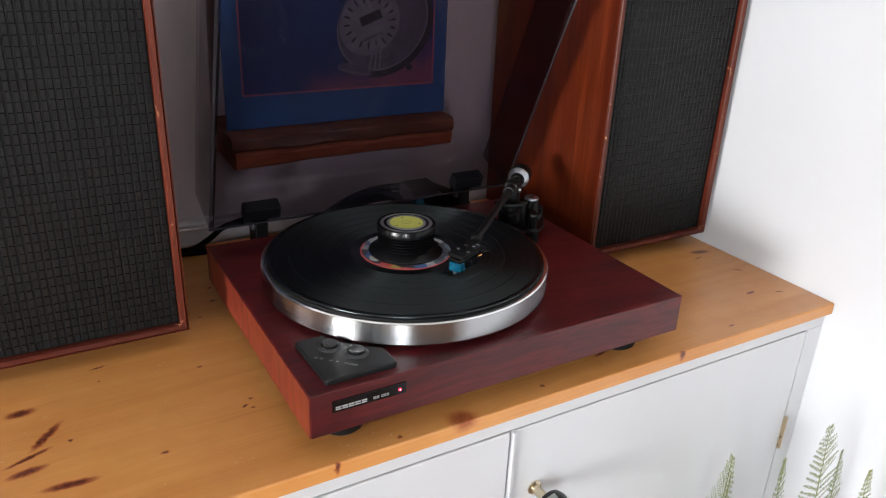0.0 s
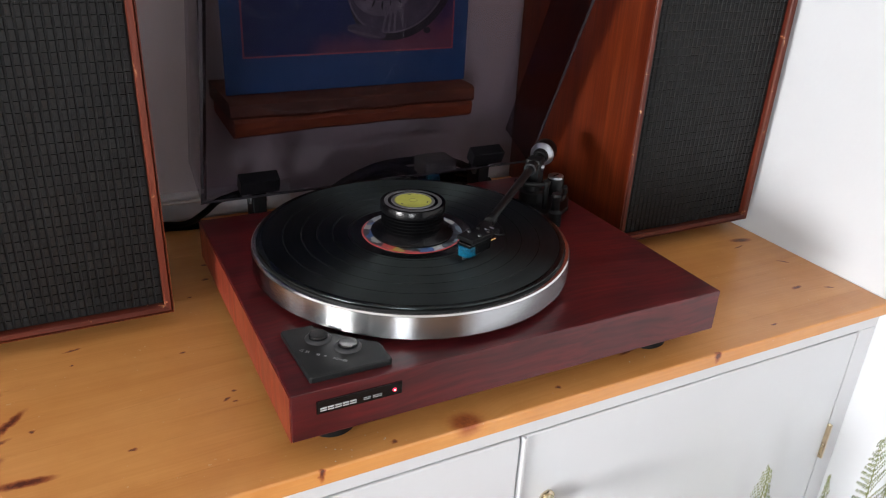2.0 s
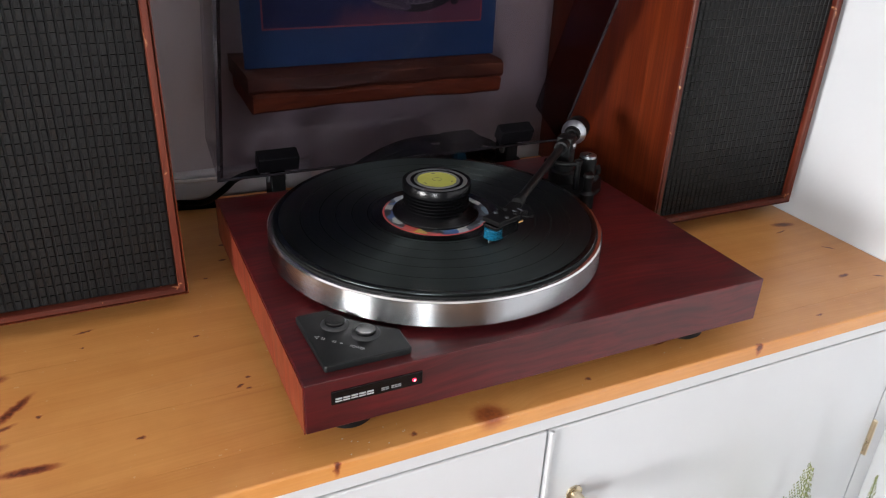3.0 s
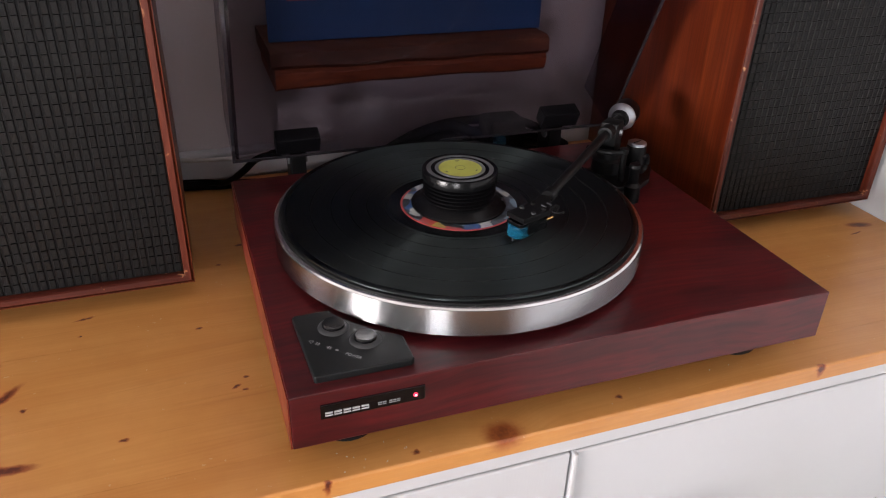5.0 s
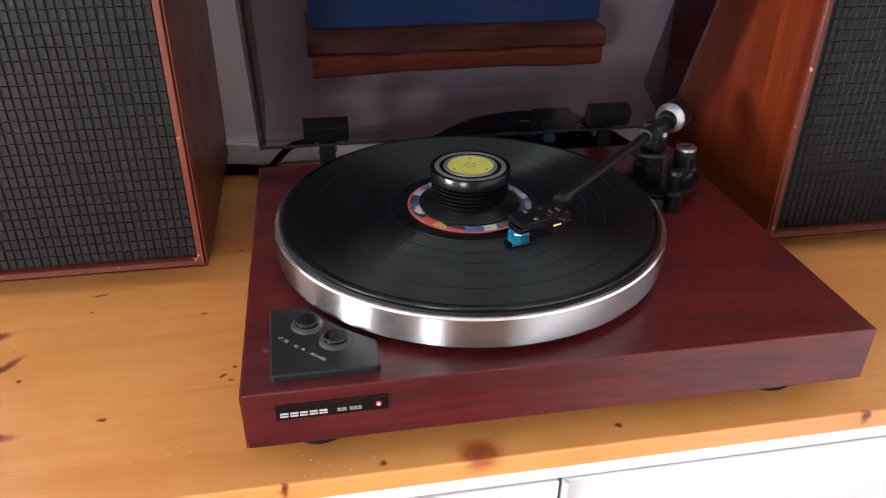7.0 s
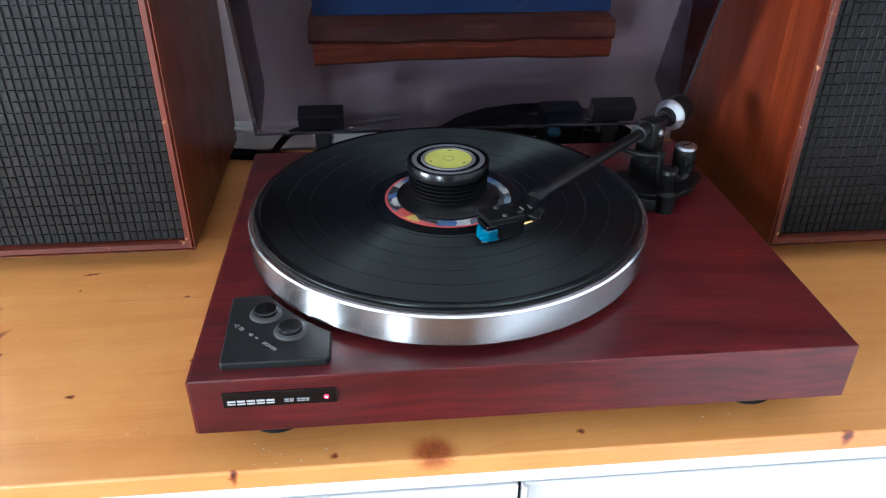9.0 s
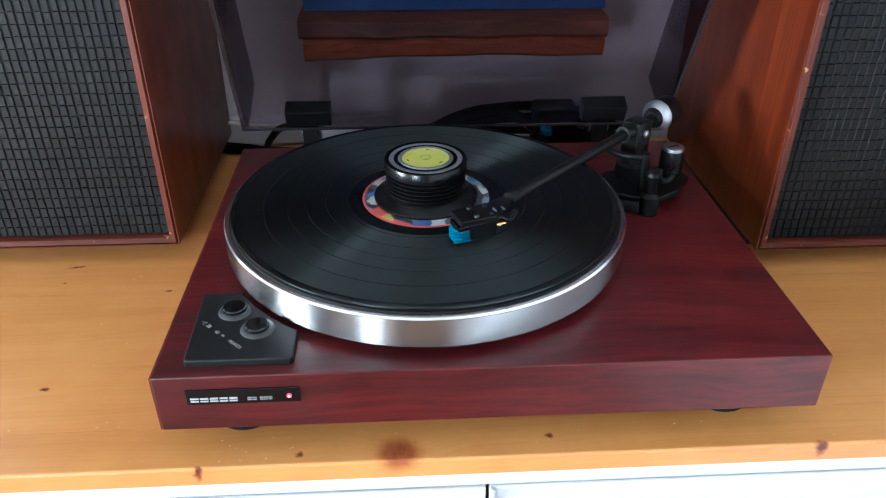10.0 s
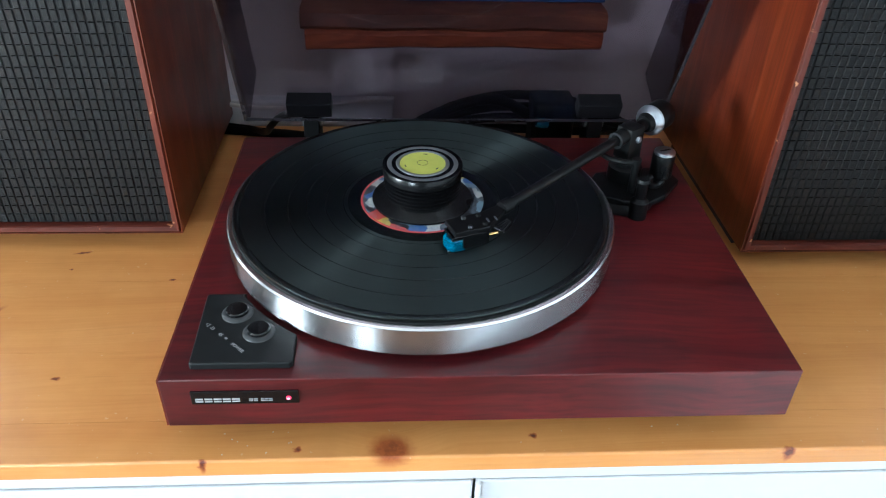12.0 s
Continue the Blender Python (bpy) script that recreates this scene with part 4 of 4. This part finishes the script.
# ---- shelf and record sleeve ----
def wall_shelf():
    root = thing("wall_shelf", (0.215, 0.47, 0.99), "rough live-edge hardwood shelf fixed to the wall", "shelf")
    n = 40
    for upper in (True, False):
        x0, x1 = (0.056, 0.3735) if upper else (0.060, 0.371)
        bm = bmesh.new()
        rows = []
        for k in range(n + 1):
            u = k / n
            x = x0 + (x1 - x0) * u
            wob = 0.0035 * noise.noise((u * 5, 1.3, 0)) + 0.0015 * noise.noise((u * 17, 4.1, 0))
            low = 0.987 + 0.004 * noise.noise((u * 4, 9.0, 0)) - 0.004 * max(0.0, 1 - u * 4)
            seam = 1.0075 + 0.0012 * noise.noise((u * 6, 2.0, 5))
            if upper:
                sec = [(0.5295, 1.028), (0.417 + wob, 1.028), (0.4105 + wob, 1.0245), (0.4090 + wob, seam + 0.004), (0.4125 + wob, seam + 0.0003), (0.5295, seam + 0.0003)]
            else:
                sec = [(0.5290, seam), (0.4120 + wob, seam), (0.4085 + wob, seam - 0.004), (0.4110 + wob, low + 0.004), (0.4180 + wob, low), (0.5290, 0.988)]
            rows.append([bm.verts.new((x, y, z)) for y, z in sec])
        for a, b in zip(rows, rows[1:]):
            for k in range(len(a)):
                q = (k + 1) % len(a)
                bm.faces.new((a[k], a[q], b[q], b[k]))
        bm.faces.new(rows[0])
        bm.faces.new(rows[-1])
        part("board", bm, SHELF_DARK if upper else SHELF_WOOD, root, "dark upper board" if upper else "redder lower board", True)


wall_shelf()


def ellipse(cx, cz, rx, rz, turn, y0, y1, hole=0.0, n=48):
    """A flat printed oval in the x, z plane, from y0 back to y1."""
    c, s = math.cos(radians(turn)), math.sin(radians(turn))
    bm = bmesh.new()
    outer = []
    for k in range(n):
        a = 2 * math.pi * k / n
        u, v = rx * math.cos(a), rz * math.sin(a)
        outer.append((cx + u * c - v * s, cz + u * s + v * c))
    f = [bm.verts.new((x, y0, z)) for x, z in outer]
    b = [bm.verts.new((x, y1, z)) for x, z in outer]
    if hole:
        fi = [bm.verts.new((cx + (x - cx) * hole, y0, cz + (z - cz) * hole)) for x, z in outer]
        bi = [bm.verts.new((cx + (x - cx) * hole, y1, cz + (z - cz) * hole)) for x, z in outer]
    else:
        bm.faces.new(f)
        bm.faces.new(b)
    for k in range(n):
        j = (k + 1) % n
        bm.faces.new((f[k], f[j], b[j], b[k]))
        if hole:
            bm.faces.new((fi[k], fi[j], bi[j], bi[k]))
            bm.faces.new((f[k], f[j], fi[j], fi[k]))
            bm.faces.new((b[k], b[j], bi[j], bi[k]))
    return bm


def record_sleeve():
    y = 0.4445
    root = thing("record_sleeve", (0.060, y, 1.0285), "blue record sleeve with a pictured metal-bodied guitar, standing on the shelf", "record sleeve")
    part("card", box(0.060, 0.377, y, y + 0.004, 1.0285, 1.3455, 0.0006), SLEEVE, root)
    a0, a1, b0, b1 = 0.084, 0.3545, 1.0725, 1.318
    art = part("picture", box(a0, a1, y - 0.0006, y - 0.0001, b0, b1), ART, root, "dark blue and mauve printed sky")
    bm = bmesh.new()
    for e in ((a0 - 0.002, a1 + 0.002, b0 - 0.002, b0), (a0 - 0.002, a1 + 0.002, b1, b1 + 0.002), (a0 - 0.002, a0, b0, b1), (a1, a1 + 0.002, b0, b1)):
        box(e[0], e[1], y - 0.0007, y - 0.0001, e[2], e[3], bm=bm)
    part("border_rule", bm, PINK, root, "thin pink border line")
    # guitar: dark side, pale face, slotted cone plate, tailpiece
    part("guitar_side", ellipse(0.284, 1.147, 0.074, 0.058, 32, y - 0.0010, y - 0.0006), ART_DARK, art)
    part("guitar_face", ellipse(0.278, 1.155, 0.070, 0.058, 32, y - 0.0014, y - 0.0010), ART_MID, art)
    part("guitar_rim", ellipse(0.278, 1.155, 0.0705, 0.0585, 32, y - 0.0017, y - 0.0013, 0.97), ART_LIGHT, art)
    part("cone_plate", ellipse(0.258, 1.157, 0.047, 0.041, 40, y - 0.0018, y - 0.0014), ART_LIGHT, art)
    part("plate_ring", ellipse(0.258, 1.157, 0.0485, 0.0425, 40, y - 0.0021, y - 0.0018, 0.95), ART_MID, art)
    for k in range(18):
        a = radians(360 * k / 18 + 6)
        part("plate_slot", ellipse(0.258 + 0.034 * math.cos(a), 1.157 + 0.030 * math.sin(a), 0.0050, 0.0014, math.degrees(a), y - 0.0022, y - 0.0018, 0, 12), ART_DARK, art)
    part("bridge_cover", box(-0.016, 0.016, y - 0.0024, y - 0.0018, -0.006, 0.006, m=Matrix.Translation((0.259, 0, 1.163)) @ pose(0, 0, 0, 0, -20, 0)), ART_DARK, art)
    part("bridge", box(-0.014, 0.014, y - 0.0024, y - 0.0018, -0.002, 0.002, m=Matrix.Translation((0.262, 0, 1.139)) @ pose(0, 0, 0, 0, -20, 0)), ART_MID, art)
    for dx in (-0.006, 0.0, 0.006):
        part("tailpiece", box(-0.0015, 0.0015, y - 0.0026, y - 0.0022, -0.022, 0.014, m=Matrix.Translation((0.267 + dx, 0, 1.116)) @ pose(0, 0, 0, 0, 8 - dx * 900, 0)), ART_LIGHT, art)
    part("guitar_lip", ellipse(0.236, 1.096, 0.026, 0.0075, -14, y - 0.0020, y - 0.0014), ART_MID, art)
    part("guitar_lip", ellipse(0.232, 1.0935, 0.022, 0.0018, -14, y - 0.0024, y - 0.0020), ART_LIGHT, art)
    part("strap_pin", ellipse(0.318, 1.095, 0.005, 0.004, 0, y - 0.0014, y - 0.0010, 0, 16), ART_DARK, art)


record_sleeve()


# ---- cables behind the player ----
def cable(name, pts, r, material, label):
    root = part(name, tube(spline(pts, 8), r, 10), material, None, smooth=True)
    tagged(root, label, "cable")
    return root


cable("audio_cable", [(-0.22, 0.516, 0.8565), (-0.10, 0.507, 0.8562), (-0.03, 0.490, 0.8580), (0.000, 0.450, 0.872), (0.016, 0.405, 0.902), (0.032, 0.389, 0.922), (0.056, 0.381, 0.929)], 0.0038, CABLE_BLACK, "thick black audio cable behind the player")
cable("audio_cable", [(-0.22, 0.503, 0.8560), (-0.10, 0.494, 0.8560), (-0.02, 0.484, 0.8560), (0.05, 0.470, 0.8560), (0.11, 0.440, 0.8560), (0.18, 0.405, 0.8560)], 0.0056, CABLE_BLACK, "thick black cable lying on the worktop")
cable("audio_cable", [(0.17, 0.440, 0.8570), (0.195, 0.440, 0.895), (0.225, 0.440, 0.912), (0.265, 0.440, 0.919), (0.300, 0.436, 0.905), (0.318, 0.425, 0.890), (0.322, 0.415, 0.8575)], 0.0065, CABLE_BLACK, "black cable looping up behind the lid")
cable("mains_cable", [(-0.14, 0.4985, 0.8890), (-0.06, 0.4985, 0.8860), (-0.02, 0.490, 0.8850), (0.03, 0.492, 0.8835), (0.08, 0.500, 0.886), (0.15, 0.512, 0.888)], 0.0025, CABLE_WHITE, "thin pale cable trailing behind the player")
adapter = thing("power_adapter", (0.318, 0.425, 0.85), "black mains adapter standing behind the player", "adapter")
part("adapter_body", box(0.305, 0.352, 0.405, 0.445, 0.8502, 0.930, 0.004), CABLE_BLACK, adapter)
# this bunch fills the dark band behind the lid: cables plus its shadow
for k in range(4):
    cable("audio_cable", [(0.10 + 0.03 * k, 0.465 + 0.012 * (k % 2), 0.8560), (0.18, 0.470 - 0.010 * k, 0.862 + 0.010 * k), (0.27, 0.475, 0.866 + 0.014 * k), (0.36, 0.468 - 0.008 * k, 0.866 + 0.016 * k), (0.455, 0.490, 0.8560)], 0.0055, CABLE_BLACK, "black cable bunched behind the player, standing in for lid shadow too")
plug = thing("audio_plug", (0.066, 0.362, 0.90), "black and grey audio plug on a cable", "plug")
part("plug_body", lathe([(0, -0.010), (0.0052, -0.010), (0.0056, -0.008), (0.0056, 0.008), (0.0045, 0.011), (0, 0.011)], 24, along((0.066, 0.380, 0.930), (0.16, 0.380, 0.930))), GREY_RING, plug, "grey metal plug body", True)
part("strain_relief", lathe([(0, 0), (0.0052, 0), (0.0036, 0.016), (0, 0.016)], 20, along((0.056, 0.380, 0.930), (0.040, 0.398, 0.922))), CABLE_BLACK, plug, "", True)
tie = thing("cable_tag", (0.314, 0.40, 0.905), "small blue tag on a cable", "tag")
part("tag", lathe([(0, 0), (0.0052, 0), (0.0060, 0.002), (0.0060, 0.011), (0.0048, 0.013), (0, 0.013)], 20, along((0.308, 0.398, 0.911), (0.322, 0.398, 0.909))), BLUE, tie, "", True)


# ---- fern in a pot beside the cupboard ----
def fern():
    root = thing("potted_fern", (0.575, -0.125, 0), "pale green feathery fern fronds in a pot on the floor", "plant")
    px, py = 0.575, -0.125
    part("pot", lathe([(0, 0), (0.085, 0), (0.092, 0.01), (0.115, 0.26), (0.118, 0.28), (0.108, 0.28), (0.105, 0.262), (0, 0.262)], 48, pose(px, py, 0)), POT, root, "", True)
    rng = random.Random(11)
    tips = [(0.515, -0.048, 0.704, 1.0, 62, -0.012), (0.505, -0.058, 0.688, 1.0, 40, -0.012), (0.526, -0.105, 0.739, 0.6, 8, 0.015), (0.611, -0.100, 0.752, 1.1, 0, 0.035), (0.654, -0.100, 0.698, 0.75, 10, 0.02), (0.604, -0.160, 0.733, 0.55, -10, 0.02), (0.520, -0.17, 0.60, 0.9, 30, 0.0), (0.64, -0.19, 0.60, 0.9, -40, 0.0)]
    for tx, ty, tz, wide, face, lean in tips:
        tip = Vector((tx, ty, tz))
        base = Vector((min(tx + lean, 0.676), max(min(ty, -0.04) - 0.01, -0.21), 0.262))
        mid = base.lerp(tip, 0.55) + Vector(((tx - base.x) * -0.08, (ty - base.y) * 0.1, 0.01))
        path = spline([base, mid, tip], 20)
        bm = tube(path, 0.0016, 6, [1 - 0.75 * k / (len(path) - 1) for k in range(len(path))])
        verts, faces = [], []
        total = sum((b - a).length for a, b in zip(path, path[1:]))
        gone = 0.0
        nextat = total * 0.25
        across = Vector((math.cos(radians(face)), math.sin(radians(face)), 0))
        for a, b in zip(path, path[1:]):
            seg = (b - a).length
            while nextat <= gone + seg:
                p = a.lerp(b, (nextat - gone) / seg)
                d = (b - a).normalized()
                left = total - nextat
                size = min(0.050, 0.004 + left * 0.34) * wide * rng.uniform(0.9, 1.1)
                for sgn in (-1, 1):
                    way = (across * sgn + d * rng.uniform(0.42, 0.62) + Vector((0, rng.uniform(-0.10, 0.06), 0))).normalized()
                    nrm = way.cross(d).normalized()
                    up = nrm.cross(way).normalized()
                    # rib
                    s = len(verts)
                    e = p + way * size + up * size * 0.12
                    verts += [p + up * 0.0005, e + up * 0.0002, e - up * 0.0002, p - up * 0.0005]
                    faces.append((s, s + 1, s + 2, s + 3))
                    m = max(2, int(size / 0.0030))
                    for q in range(m + 1):
                        c = p + (e - p) * ((q + 0.6) / (m + 0.8))
                        ln = 0.0037 * (1 - 0.45 * q / (m + 1)) * rng.uniform(0.8, 1.2)
                        for t in (-1, 1):
                            w = (up * t + way * 0.7 + nrm * rng.uniform(-0.25, 0.25)).normalized()
                            x = w.cross(nrm).normalized() * 0.0010
                            s = len(verts)
                            verts += [c, c + w * ln * 0.5 + x, c + w * ln, c + w * ln * 0.5 - x]
                            faces.append((s, s + 1, s + 2, s + 3))
                nextat += max(0.0058, 0.0112 * min(1, 0.5 + left * 4))
            gone += seg
        me = bpy.data.meshes.new("leaves")
        me.from_pydata([tuple(v) for v in verts], [], faces)
        bm.from_mesh(me)
        bpy.data.meshes.remove(me)
        bmesh.ops.translate(bm, verts=bm.verts, vec=-root.location)
        mesh = bpy.data.meshes.new("frond")
        bm.to_mesh(mesh)
        bm.free()
        mesh.materials.append(FERN)
        ob = new("frond", mesh)
        ob.parent = root


fern()


# ---- windows ----
def window(name, x0, x1, y0, y1, z0, z1, label):
    root = tagged(new(name), label, "window", kind="structure")
    root.location = ((x0 + x1) / 2, (y0 + y1) / 2, z0)
    flat = x1 - x0 < y1 - y0
    f = 0.05
    span = (y0, y1) if flat else (x0, x1)

    def bar(u0, u1, w0, w1):
        b = (x0, x1, u0, u1, w0, w1) if flat else (u0, u1, y0, y1, w0, w1)
        part("window_frame", box(*b, 0.004), WHITE_GLOSS, root)

    bar(span[0], span[1], z0, z0 + f)
    bar(span[0], span[1], z1 - f, z1)
    bar(span[0], span[0] + f, z0 + f, z1 - f)
    bar(span[1] - f, span[1], z0 + f, z1 - f)
    for k in (1, 2):
        mid = span[0] + (span[1] - span[0]) * k / 3
        bar(mid - f / 2, mid + f / 2, z0 + f, z1 - f)


window("window_1", X0 - 0.02, X0 + 0.02, WIN[0], WIN[1], WIN[2], WIN[3], "tall white-framed window letting in daylight")
window("window_2", WIN_F[0], WIN_F[1], Y0 - 0.02, Y0 + 0.02, WIN_F[2], WIN_F[3], "white-framed window letting in daylight")


# ---- crumbs on the worktop before the player ----
rng = random.Random(3)
bm = bmesh.new()
for k in range(13):
    x, y = 0.030 + 0.05 * rng.random() + (0.30 * rng.random() if k > 9 else 0), -0.004 + 0.022 * rng.random()
    r = rng.uniform(0.0002, 0.0004)
    box(-r * rng.uniform(1, 3), r, -r, r, 0, r * 0.8, bm=bm, m=pose(x, y, 0.85, 0, 0, rng.uniform(0, 180)))
tagged(part("crumbs", bm, CABLE_WHITE, None), "pale wood crumbs scattered on the pine worktop", "crumbs", kind="stuff")
